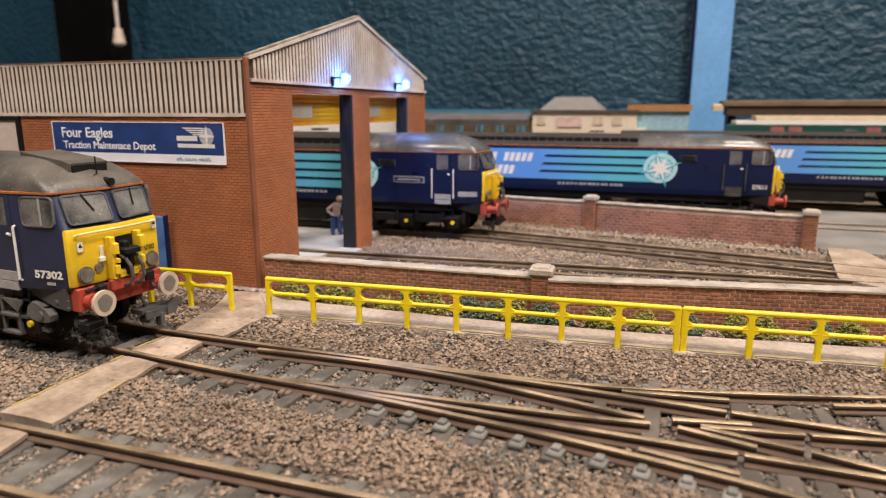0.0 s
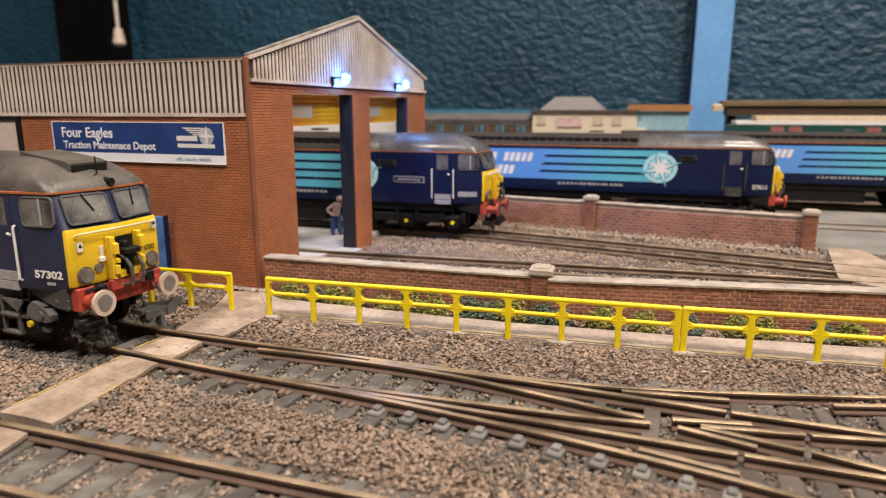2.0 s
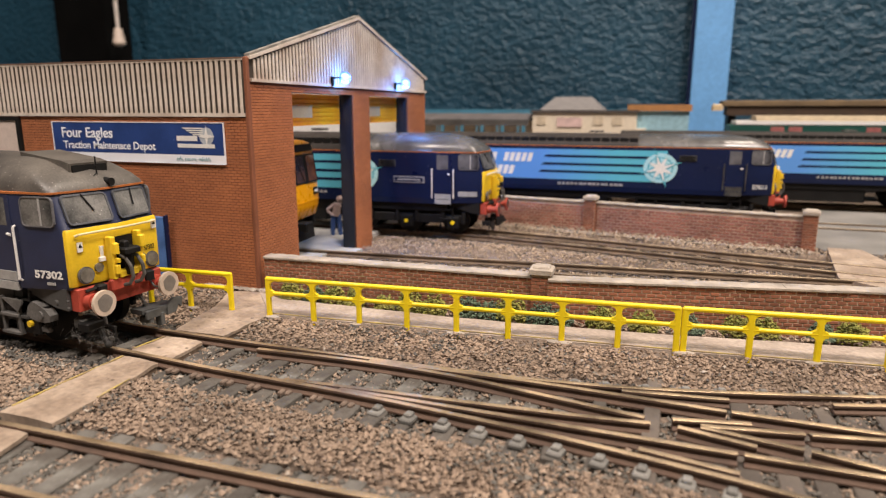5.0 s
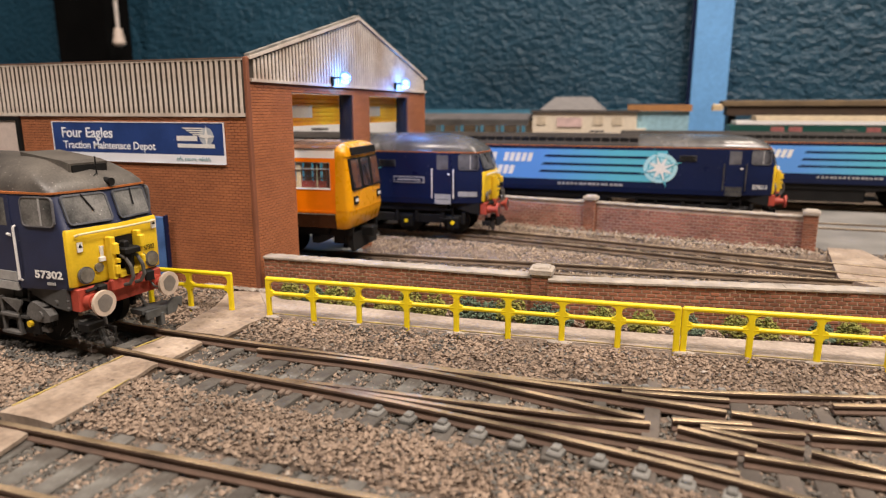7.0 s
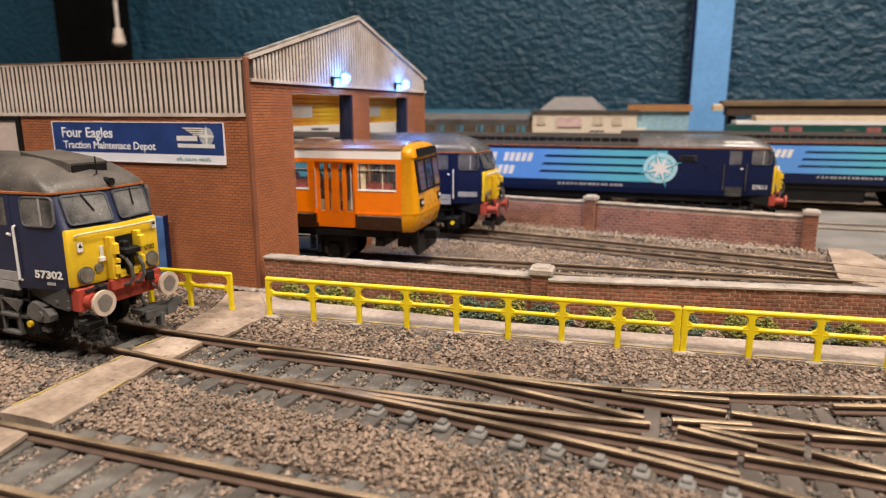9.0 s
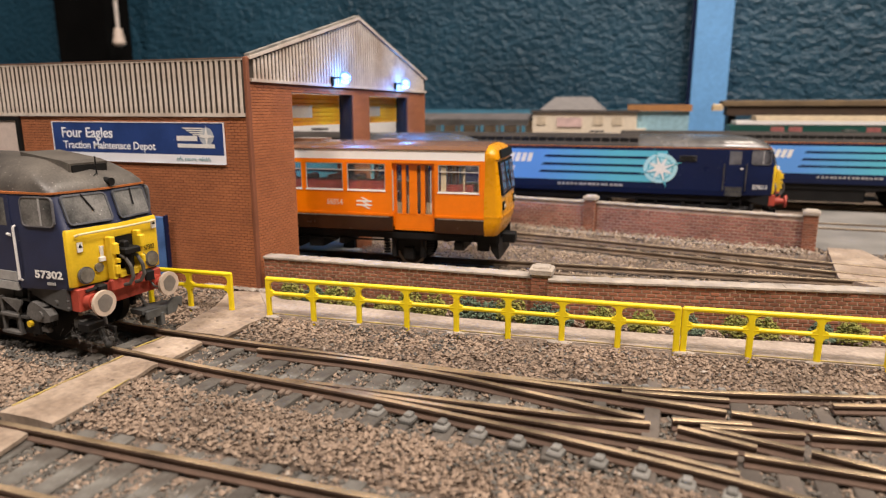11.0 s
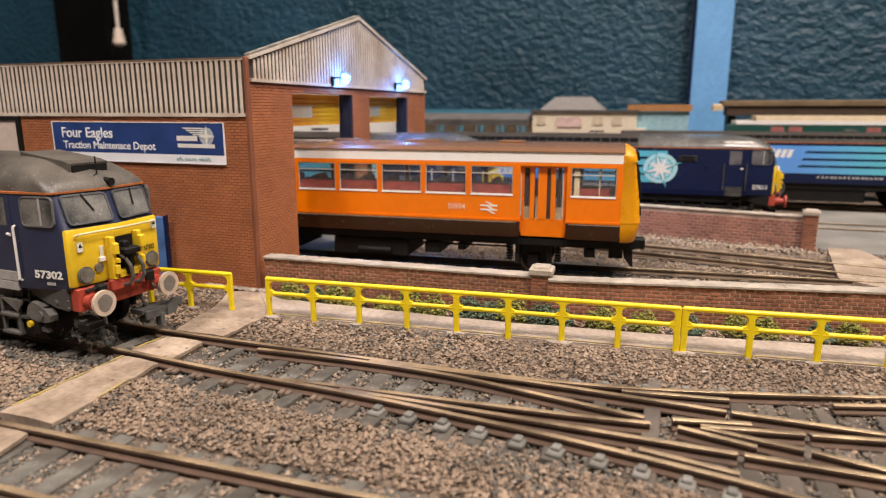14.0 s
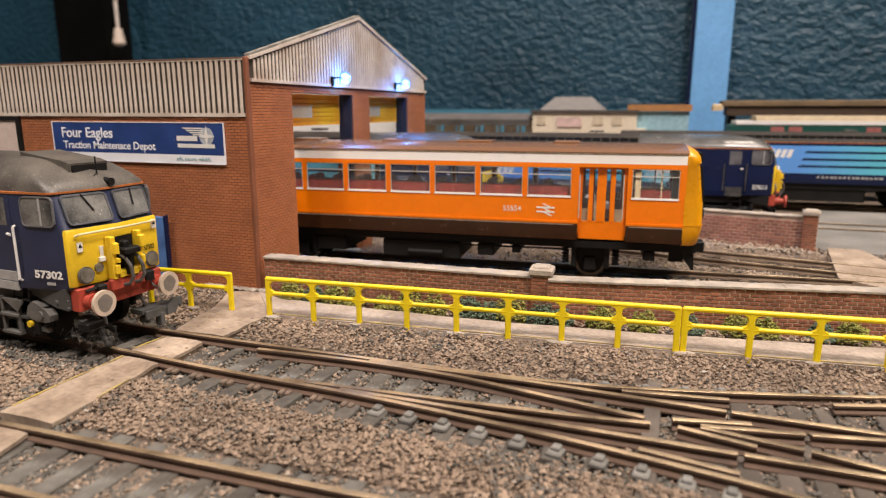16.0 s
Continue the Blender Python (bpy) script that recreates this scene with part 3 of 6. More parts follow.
M_ROOFSHEET = mat("weathered_roof_sheet", (0.30, 0.28, 0.25), 0.75, col2=(0.11, 0.10, 0.09), scale=120, bump=0.2, bscale=900)
gable = part("gable", Mesh().prism([(1.2, ZC), (DEPTH, ZC), (DEPTH, ZE), (DEPTH / 2, ZA), (1.2, ZE)], "x", -1.4, 0.0), M_CLADSHADE, depot, "grey ribbed gable cladding")
part("gable_sill", Mesh().box(-0.2, 0.9, 1.3, DEPTH + 0.3, ZC - 0.2, ZC + 0.9), M_CLAD, gable, "pale sill strip")
for s in (-1, 1):
    y_e = 1.0 if s < 0 else DEPTH + 0.4
    part("verge", Mesh().prism([(y_e, ZE - 0.5), (DEPTH / 2, ZA - 0.8), (DEPTH / 2, ZA + 0.3), (y_e, ZE + 0.6)], "x", -0.5, 1.0), M_CLAD, gable, "pale verge board")
    part("verge_edge", Mesh().prism([(y_e, ZE + 0.6), (DEPTH / 2, ZA + 0.3), (DEPTH / 2, ZA + 1.1), (y_e, ZE + 1.4)], "x", -1.6, 0.6), M_ROOFSHEET, gable, "weathered roof sheet edge")
y = 3.4
while y < DEPTH - 2:
    top = ZE + (ZA - ZE) * (1 - abs(y - DEPTH / 2) / (DEPTH / 2)) - 1.2
    part("cladding_rib", Mesh().box(-0.1, 0.45, y, y + 1.36, ZC + 0.8, top, 0.2), M_CLAD, gable)
    y += 2.29
clad = part("side_cladding", Mesh().box(-LEN, -1.5, -0.15, 0.2, 60.6, 79.8), M_CLADSHADE, depot, "grey ribbed side cladding")
RIB = Mesh().box(0, 1.3, -0.55, -0.1, 61.6, 79.5, 0.2).data("cladding_rib", M_CLAD)
x = -3.4
while x > -150:
    o = part("cladding_rib", RIB, None, clad)
    o.location = (x * MM, random.uniform(-0.05, 0.05) * MM, 0)
    x -= 2.29
part("cladding_sill", Mesh().box(-LEN, -1.5, -0.65, -0.1, 60.4, 61.65), M_CLAD, clad, "pale sill strip")
part("cladding_head", Mesh().box(-LEN, -1.5, -0.65, -0.1, 79.2, 79.75), M_CLAD, clad, "pale head strip")
part("cladding_cap", Mesh().box(-LEN, -1.5, -0.8, 2, 79.8, 80.2), mat("rusty_eave", (0.22, 0.13, 0.09), 0.8, var=0.4, scale=200), clad, "rusty eave edge")
part("rear_wall", Mesh().box(-LEN, -8.2, DEPTH - 3, DEPTH, -4, 79), M_MORTAR, depot, "brick rear wall")
part("inner_lining", Mesh().box(-LEN + 3.2, -8.4, DEPTH - 3.5, DEPTH - 3.05, -1, 78), M_WHITE, depot, "white painted inner wall")
part("end_wall", Mesh().box(-LEN, -LEN + 3, 3.2, DEPTH - 3.2, -4, 79), M_WHITE, depot, "pale inner end wall")
for y0, y1, z in ((3.2, 45.5, -0.9), (68, DEPTH - 3.2, -1.0), (47.5, 66, -1.4)):
    part("floor_slab", Mesh().box(-LEN + 3.2, -8.4, y0, y1, -4, z), M_CONC, depot, "pale concrete shed floor slab")
part("door_apron", Mesh().box(-8.2, 4.5, 27.4, 45.0, -4, -1.0), M_CONC, depot, "pale concrete apron at the door")
part("door_apron", Mesh().box(-8.2, 3.0, 67.0, 76.8, -4, -1.0), M_CONC, depot, "pale concrete apron at the door")

# yellow roller shutters, part raised, with a pale strip painted as reflected light
M_SHUT = mat("yellow_shutter", (0.96, 0.48, 0.015), 0.35, col2=(0.80, 0.30, 0.01), scale=70)
M_DARKPOST = mat("blackened_blue_post", (0.008, 0.011, 0.020), 0.6, var=0.3)
M_SHUTGLARE = mat("pale_shutter_glare", (0.66, 0.56, 0.36), 0.35, var=0.2, scale=80)
for y0, y1 in ((27.2, 75.4), (94.2, 139.9)):
    sh = part("roller_shutter", Mesh().box(-7.0, -6.6, y0, y1, 56.4, 69.1), M_SHUT, depot, "yellow roller shutter rolled half up")
    for k in range(7):
        z = 56.4 + k * 1.85
        part("slat", Mesh().box(-6.6, -5.9, y0, y1, z, z + 1.6, 0.25), M_SHUT, sh)
    # pale yellow strip stands in for the light reflected on the slats
    part("pane", Mesh().box(-5.95, -5.82, y0 + 1.0, y0 + 24.0, 59.6, 64.4), M_SHUTGLARE, sh, "pale strip painted as a reflection on the shutter")
part("inner_post", Mesh().box(-6.6, -0.7, 75.9, 76.95, -3, 69.1), M_DARKPOST, depot, "dark blue inner door post")
part("inner_post", Mesh().box(-6.6, -0.7, 140.4, 141.45, -3, 69.1), M_DARKPOST, depot, "dark blue inner door post")

# pale door at the far end of the side wall, and a blue board leaning on the brickwork
dr = part("side_door", Mesh().box(-150, -109.5, -0.6, 0.1, -3, 59), mat("pale_door", (0.62, 0.52, 0.46), 0.6, var=0.1), depot, "pale pink-white roller door")
part("door_frame", Mesh().box(-109.5, -107.6, -1.0, 0.1, -3, 60.0), M_BLACK, dr, "dark door frame")
part("door_frame", Mesh().box(-150, -109.6, -1.0, 0.1, 58.6, 60.0), M_BLACK, dr, "dark door frame")
bd = thing("blue_board", "blue painted board leaning on the depot side wall", "board", BX - 48.2, BY - 2.2, 0, 0)
part("panel", Mesh().box(-9.5, 9.5, -0.7, 0.7, -3, 24.0, 0.2), mat("blue_board_paint", (0.10, 0.22, 0.52), 0.5, var=0.5, scale=120), bd)
part("edge_trim", Mesh().box(9.6, 10.6, -0.9, 0.9, -3, 24.6, 0.2), M_NAVY, bd, "dark blue edge trim")

# the sign
sign = thing("depot_sign", "blue depot name sign with white lettering and strip", "sign", BX, BY, 0, 0)
part("panel", Mesh().box(-90.4, -11.0, -0.55, -0.12, 47.0, 58.2), M_SIGN, sign, "blue panel")
part("white_strip", Mesh().box(-90.4, -11.0, -0.57, -0.12, 44.0, 46.95), M_SIGNWHITE, sign, "white lower strip")
part("frame", Mesh().box(-90.7, -90.4, -0.7, -0.12, 43.8, 58.4).box(-11.0, -10.7, -0.7, -0.12, 43.8, 58.4).box(-90.4, -11, -0.7, -0.12, 58.2, 58.45).box(-90.4, -11, -0.7, -0.12, 43.75, 44.0), M_SIGNWHITE, sign, "thin pale frame")
letters("Four Eagles", 3.7, M_SIGNWHITE, sign, (-86.2, -0.62, 52.6, 90, 0, 0), bold=0.075, squeeze=1.03)
letters("Traction Maintenace Depot", 2.75, M_SIGNWHITE, sign, (-85.6, -0.62, 48.4, 90, 0, 0), bold=0.06, squeeze=0.995)
letters("safe, secure, reliable", 1.35, mat("grey_sign_text", (0.25, 0.45, 0.5), 0.5), sign, (-32.0, -0.64, 44.9, 90, 0, 0), squeeze=0.95)
part("emblem", Mesh().box(-31.2, -22.2, -0.66, -0.56, 51.9, 53.7).box(-31.0, -14.9, -0.66, -0.56, 49.5, 50.9), M_WHITE, sign, "white operator wordmark bars")
for k in range(4):
    part("emblem_wing", Mesh().prism([(-28.5 + k * 1.4, 56.6 - k * 0.75), (-19.6, 56.6 - k * 0.75), (-19.6, 56.15 - k * 0.75), (-27.9 + k * 1.4, 56.15 - k * 0.75)], "y", -0.66, -0.56), M_WHITE, sign)
ring = [(-18.2 + 3.1 * math.cos(a * 0.314159), 53.6 + 3.1 * math.sin(a * 0.314159)) for a in range(20)]
part("emblem_disc", Mesh().prism(ring, "y", -0.62, -0.56), mat("pale_emblem", (0.5, 0.55, 0.6), 0.5), sign, "pale round emblem")
star = [(-18.2 + (3.7 if a % 2 == 0 else 0.9) * math.cos(a * math.pi / 4), 53.6 + (3.7 if a % 2 == 0 else 0.9) * math.sin(a * math.pi / 4)) for a in range(8)]
part("emblem_star", Mesh().prism(star, "y", -0.70, -0.63), M_WHITE, sign)

# two bright blue-white lamps over the doors
for ly in (60.6, 126.4):
    lm = thing("gable_lamp", "lit blue-white lamp on the depot gable", "wall lamp", BX, BY + ly, 75.6, 0, group="gable lamps")
    part("bracket", Mesh().box(0.6, 1.6, -4.5, -3.3, -3.2, 0.8).rod((1.2, -4.0, 0.2), (4.2, -1.4, 0.3), 0.35), M_BLACK, lm, "black lamp bracket")
    bulb = part("bulb", Mesh().ball((5.0, 0, 0.4), 1.75, 16), M_LED, lm, "glowing blue-white bulb", smooth=True)
    bulb.visible_shadow = False
    # added shell outside the bulb carries its blue halo
    lens = part("lens", Mesh().ball((5.0, 0, 0.4), 2.5, 20), M_LEDHALO, lm, "blue glowing shell painted as the halo round the bulb", smooth=True)
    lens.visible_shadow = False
    d = bpy.data.lights.new("gable_lamp_light", "SPOT")
    d.energy, d.color, d.shadow_soft_size, d.spot_size, d.spot_blend = 0.12, (0.05, 0.28, 1.0), 0.002, radians(150), 0.9
    pl = new("gable_lamp_light", d)
    d2 = bpy.data.lights.new("gable_lamp_glow", "POINT")
    d2.energy, d2.color, d2.shadow_soft_size = 0.016, (0.06, 0.30, 1.0), 0.002
    new("gable_lamp_glow", d2).location = ((BX + 5.0) * MM, (BY + ly) * MM, 75.0 * MM)
    pl.matrix_world = look(((BX + 5.0) * MM, (BY + ly) * MM, 76.0 * MM), ((BX + 45.0) * MM, (BY + ly) * MM, 30 * MM))
# ---- rolling stock ----
def nose_ring(z, xf, hw, r, xb, bow=0.5, n=5, hb=None):
    """Plan outline of a cab at height z: straight sides from xb, rounded corners, a slightly bowed front at xf."""
    hb = hw if hb is None else hb
    pts = [(xb, -hb)]
    for i in range(n + 1):
        a = -math.pi / 2 + math.pi / 2 * i / n
        pts.append((xf - r + r * math.cos(a), -hw + r + r * math.sin(a)))
    pts.append((xf + bow, 0))
    for i in range(n + 1):
        a = math.pi / 2 * i / n
        pts.append((xf - r + r * math.cos(a), hw - r + r * math.sin(a)))
    pts.append((xb, hb))
    return [(x, y, z) for x, y in pts]


def raked(m, y0, y1, z0, z1, fx, o0, o1):
    """A slab on a raked front plane x = fx(z), from o0 to o1 in front of it."""
    vs = [(fx(z) + o, y, z) for o in (o0, o1) for y, z in ((y0, z0), (y1, z0), (y1, z1), (y0, z1))]
    return m.add(vs, [(3, 2, 1, 0), (4, 5, 6, 7), (0, 1, 5, 4), (1, 2, 6, 5), (2, 3, 7, 6), (3, 0, 4, 7)])


def rect_frame(m, x0, x1, z0, z1, ya, yb, w):
    """A window frame on a side wall."""
    m.box(x0, x1, ya, yb, z0, z0 + w).box(x0, x1, ya, yb, z1 - w, z1)
    return m.box(x0, x0 + w, ya, yb, z0 + w, z1 - w).box(x1 - w, x1, ya, yb, z0 + w, z1 - w)


def rr_ring(a0, a1, b0, b1, r, n=4):
    """A rounded rectangle as a list of points."""
    out = []
    for ca, cb, q in ((a1 - r, b1 - r, 0), (a0 + r, b1 - r, 1), (a0 + r, b0 + r, 2), (a1 - r, b0 + r, 3)):
        out += [(ca + r * math.cos(math.pi / 2 * (q + i / n)), cb + r * math.sin(math.pi / 2 * (q + i / n))) for i in range(n + 1)]
    return out


def rr_frame(a0, a1, b0, b1, r, w, o0, o1):
    """A rounded window frame; points are (along, out, up)."""
    m = Mesh()
    po, pi = rr_ring(a0, a1, b0, b1, r), rr_ring(a0 + w, a1 - w, b0 + w, b1 - w, max(0.1, r - w))
    n = len(po)
    m.v = [(a, o0, b) for a, b in po] + [(a, o1, b) for a, b in po] + [(a, o0, b) for a, b in pi] + [(a, o1, b) for a, b in pi]
    for i in range(n):
        j = (i + 1) % n
        m.f += [(i, j, n + j, n + i), (n + i, n + j, 3 * n + j, 3 * n + i), (3 * n + i, 3 * n + j, 2 * n + j, 2 * n + i)]
    return m


def rr_pane(a0, a1, b0, b1, r, o0, o1):
    return Mesh().prism(rr_ring(a0, a1, b0, b1, r), "y", o0, o1)


def disc(m, x, y, z, r, t, n=20):
    return m.prism([(y + r * math.cos(6.28319 * i / n), z + r * math.sin(6.28319 * i / n)) for i in range(n)], "x", x, x + t)


def livery():
    m = mat("blue_to_teal_livery", (0.1, 0.3, 0.66), 0.4)
    nt = m.node_tree
    co = nt.nodes.new("ShaderNodeTexCoord")
    sp = nt.nodes.new("ShaderNodeSeparateXYZ")
    mr = nt.nodes.new("ShaderNodeMapRange")
    mr.inputs["From Min"].default_value, mr.inputs["From Max"].default_value = -0.130, -0.085
    rp = nt.nodes.new("ShaderNodeValToRGB")
    rp.color_ramp.elements[0].color, rp.color_ramp.elements[1].color = (0.10, 0.29, 0.70, 1), (0.10, 0.45, 0.58, 1)
    nt.links.new(co.outputs["Object"], sp.inputs[0])
    nt.links.new(sp.outputs["X"], mr.inputs["Value"])
    nt.links.new(mr.outputs["Result"], rp.inputs["Fac"])
    nt.links.new(rp.outputs["Color"], nt.nodes["Principled BSDF"].inputs["Base Color"])
    return m


M_LIV = livery()
M_DARKROOF = mat("dark_loco_roof", (0.045, 0.038, 0.033), 0.7, var=0.4, scale=60, spec=0.3)
M_BOGIE = mat("dusty_grey_casting", (0.125, 0.12, 0.112), 0.8, col2=(0.05, 0.048, 0.045), scale=150, bscale=1500, fine=0.3)
M_RUBBER = mat("dark_rubber", (0.085, 0.09, 0.105), 0.6, var=0.4, scale=200)
M_PLOUGH = mat("dusty_plough", (0.085, 0.088, 0.085), 0.7, var=0.4, scale=150)
M_NAVYDUST = mat("dusty_navy_paint", (0.020, 0.028, 0.072), 0.45, var=0.25, scale=140, bscale=2500, fine=0.15)
specks(M_NAVYDUST, (0.16, 0.16, 0.19), 600, 0.12, 0.5)
M_EMBLEM = mat("pale_cyan_emblem", (0.40, 0.68, 0.75), 0.4, var=0.05)
M_DUSTGLASS = mat("dusty_cab_glass", (0.25, 0.245, 0.23), 0.16, col2=(0.045, 0.046, 0.046), scale=85, bscale=1800, fine=0.3)
specks(M_DUSTGLASS, (0.5, 0.48, 0.45), 900, 0.16, 0.5)
M_DARKGLASS = mat("dark_cab_glass", (0.16, 0.16, 0.17), 0.10, col2=(0.02, 0.022, 0.03), scale=95)
M_FRAMEGREY = mat("grey_rubber_frame", (0.13, 0.13, 0.14), 0.6, var=0.3)
M_HANDRAIL = mat("white_handrail", (0.72, 0.71, 0.69), 0.45, var=0.1)
M_BUFFER = mat("buffer_face", (0.55, 0.45, 0.36), 0.6, var=0.15, scale=300)
M_BUFWEAR = mat("worn_buffer_face", (0.24, 0.22, 0.20), 0.45, metal=0.3, var=0.2)
M_SILVERROOF = mat("silver_grey_roof", (0.105, 0.10, 0.094), 0.24, var=0.45, scale=80)
M_HOSE = mat("rubber_hose", (0.105, 0.098, 0.09), 0.6, var=0.3)
M_STEP = mat("pale_step_plate", (0.36, 0.36, 0.35), 0.6, var=0.2)
M_LAMPGREY = mat("lamp_lens_grey", (0.26, 0.25, 0.23), 0.12, metal=0.4, var=0.5, scale=400)
ROOF = ((42.2, 16.9), (45.0, 16.0), (47.8, 13.6), (49.7, 10.0), (50.9, 4.0))
CAB_X = lambda z: -7.5 - max(0.0, z - 33.0) * 0.36


def slant(s):
    """Bends a flat panel, drawn with y as its distance from the cab side, onto the tapering cab side."""
    return lambda x, y, z: (x, s * (17.0 - max(0.0, x + 24.0) / 16.4 * 2.4 + y), z)


on_front = lambda a, o, z: (CAB_X(z) + 0.1 + o + 2.0 * max(0.0, 1 - abs(a) / 13.0), a, z)


def roof_ring(x):
    pts = [(hw, z) for z, hw in ROOF]
    return [(x, y, z) for y, z in pts + [(-y, z) for y, z in reversed(pts)]]


def diesel_loco(name, label, at, rz, near=False, side=True, silver=True, number="", crest=1.0, dim=False, side_number=""):
    """A twin-bogie diesel; x points to its front buffers, heights from the rail."""
    lo = thing(name, label, "locomotive model", at[0], at[1], 0, rz, group="diesel locomotives")
    navy = M_NAVYDUST if near else M_NAVY
    part("body", Mesh().loft([[(x, y, z) for y, z in ((-16.6, 16.2), (-17, 19), (-17, 42.2), (17, 42.2), (17, 19), (16.6, 16.2))] for x in (-247, -24)]), navy, lo, "navy blue painted body side")
    cab = part("cab", Mesh().loft([nose_ring(z, xf, hw, r, -24, 2.0, hb=17) for z, xf, hw, r in ((17.0, -8.0, 14.2, 1.8), (18, -7.7, 14.6, 1.8), (32.6, -7.5, 14.6, 1.8), (33.2, -7.9, 14.6, 1.8), (42.2, -10.9, 14.9, 2.2))]), navy, lo, "navy cab", smooth=True)
    part("cab_roof", Mesh().loft([nose_ring(z, xf, hw, r, -34, 1.8, hb=hb) for z, xf, hw, r, hb in ((42.25, -10.5, 15.0, 2.4, 16.9), (43.2, -10.8, 14.9, 3.0, 16.6), (45.0, -12.4, 14.4, 4.6, 16.0), (47.8, -17.0, 12.6, 5.6, 13.6), (49.7, -22.5, 9.4, 5, 10), (50.9, -30.5, 3.8, 2.0, 4))]), M_ROOFGREY if near else M_SILVERROOF, lo, "dusty domed cab roof", smooth=True)
    x0, x1 = -247, -34
    if silver and not near:
        part("roof_panel", Mesh().loft([roof_ring(-79), roof_ring(-34)]), M_SILVERROOF, lo, "silver grey roof panel", smooth=True)
        part("roof_rib", Mesh().loft([[(x, y * 1.015, z + 0.25) for x, y, z in roof_ring(k)] for k in (-55.6, -54.0)]), M_SILVERROOF, lo, smooth=True)
        x1 = -79
    part("roof", Mesh().loft([roof_ring(x0), roof_ring(x1)]), M_ROOFGREY if near else M_DARKROOF, lo, "dusty dark grey roof", smooth=True)
    if near:
        part("roof_vent", Mesh().prism([(-33, 49.6), (-14.6, 45.2), (-14.2, 48.9), (-17, 49.6), (-33, 51.6)], "y", -5.8, 5.8), M_ROOFGREY, lo, "raised roof vent box")
        part("vent_slot", Mesh().box(-14.5, -13.9, -5.2, 5.2, 46.4, 48.4), M_BLACK, lo, "dark vent opening")
        part("horn", Mesh().rod((-8.6, 1.6, 43.8), (-12.5, 1.6, 44.2), 0.95, 14).rod((-8.5, 1.6, 43.8), (-8.1, 1.6, 43.8), 0.8, 14, 1.05), M_BLACK, lo, "round black roof lamp")
        part("aerial", Mesh().rod((-12.0, 0.4, 44.2), (-12.2, 0.4, 50.6), 0.22, 6).rod((-11.0, -3.4, 43.8), (-11.8, 0.2, 46.2), 0.14, 6), M_BLACK, lo, "thin black aerial")
    else:
        for k in range(22):
            for s in (-1, 1):
                part("roof_louvre", Mesh().box(-84.0 - k * 5.2, -79.6 - k * 5.2, *sorted((s * 12.8, s * 15.6)), 45.2, 48.4), M_BLACK, lo)
        part("roof_dome", Mesh().box(-108, -100, -3, 3, 51.7, 53.0, 0.4), M_SILVERROOF, lo)
    part("cantrail_stripe", Mesh().loft([nose_ring(z, -10.25, 15.2, 2.4, -24, 2.0, hb=17.14) for z in (41.9, 42.4)]).box(-247, -24, -17.14, 17.14, 41.9, 42.4), M_ORLINE, lo, "thin orange cantrail stripe")
    # yellow front
    front = part("yellow_front", Mesh().loft([nose_ring(z, xf, hw, 0.7, -8.2, 2.0, hb=hw + 0.1) for z, xf, hw in ((17.9, -7.3, 14.2), (18.4, -7.05, 14.3), (32.2, -6.95, 14.3), (32.9, -7.3, 14.1))]), M_YELLOWEND, lo, "yellow warning panel", smooth=True)
    part("front_handrail", Mesh().tube([(-6.3, -12.6, 31.2), (-5.7, -12.0, 31.6), (-3.8, 0, 31.9), (-5.7, 12.0, 31.6), (-6.3, 12.6, 31.2)], 0.32, 8), M_HANDRAIL if not near else mat("pale_handrail", (0.72, 0.62, 0.36), 0.5), front, "thin pale handrail")
    for s in (-1, 1):
        y0, y1 = sorted((s * 1.0, s * 12.9))
        pane = part("windscreen", rr_pane(y0 + 0.3, y1 - 0.3, 34.2, 41.2, 1.0, 0.05, 0.35).map(on_front), M_DUSTGLASS if near else M_DARKGLASS, cab, "dusty windscreen pane")
        part("windscreen_frame", rr_frame(y0, y1, 33.9, 41.5, 1.2, 0.42, 0.0, 0.6).map(on_front), M_RUBBER, cab, "dark rubber windscreen frame")
        part("wiper", Mesh().rod((CAB_X(41.4) + 1.6, s * 7.6, 41.4), (CAB_X(37) + 1.9, s * 6.2 + 0.6, 37), 0.22, 6), M_BLACK, cab, "black wiper")
        # cab side window, door, steps
        part("side_window", rr_pane(-19.7, -10.1, 33.9, 41.1, 1.2, -0.5, 0.1).map(slant(s)), M_DUSTGLASS if near else M_DARKGLASS, cab, "dusty cab side window")
        part("side_window_frame", rr_frame(-20.0, -9.8, 33.6, 41.4, 1.5, 0.3, -0.3, 0.28).map(slant(s)), M_FRAMEGREY, cab, "grey side window frame")
        part("window_bar", Mesh().box(-14.2, -13.7, -0.4, 0.25, 34.0, 41.0).map(slant(s)), M_STEP, cab)
        door = part("cab_door", Mesh().box(-32.2, -23.4, *sorted((s * 16.8, s * 17.15)), 18.0, 41.6), navy, lo, "navy cab door")
        part("door_window", Mesh().box(-31.0, -25.0, *sorted((s * 17.0, s * 17.2)), 33.6, 40.8), M_DUSTGLASS if near else M_DARKGLASS, door, "dusty door window")
        part("door_handle", Mesh().rod((-25.2, s * 17.3, 31.4), (-23.9, s * 17.3, 31.2), 0.4, 8), M_HANDRAIL, door)
        for hx in (-22.2, -33.4):
            part("grab_rail", Mesh().rod((hx, s * 17.6, 19.6), (hx, s * 17.6, 33.4), 0.34, 8).rod((hx, s * 17.6, 33.3), (hx, s * 16.9, 33.8), 0.3, 8).rod((hx, s * 17.6, 19.7), (hx, s * 16.9, 19.2), 0.3, 8), M_UNDER if dim else M_HANDRAIL, lo, "grey grab rail" if dim else "white vertical grab rail", smooth=True)
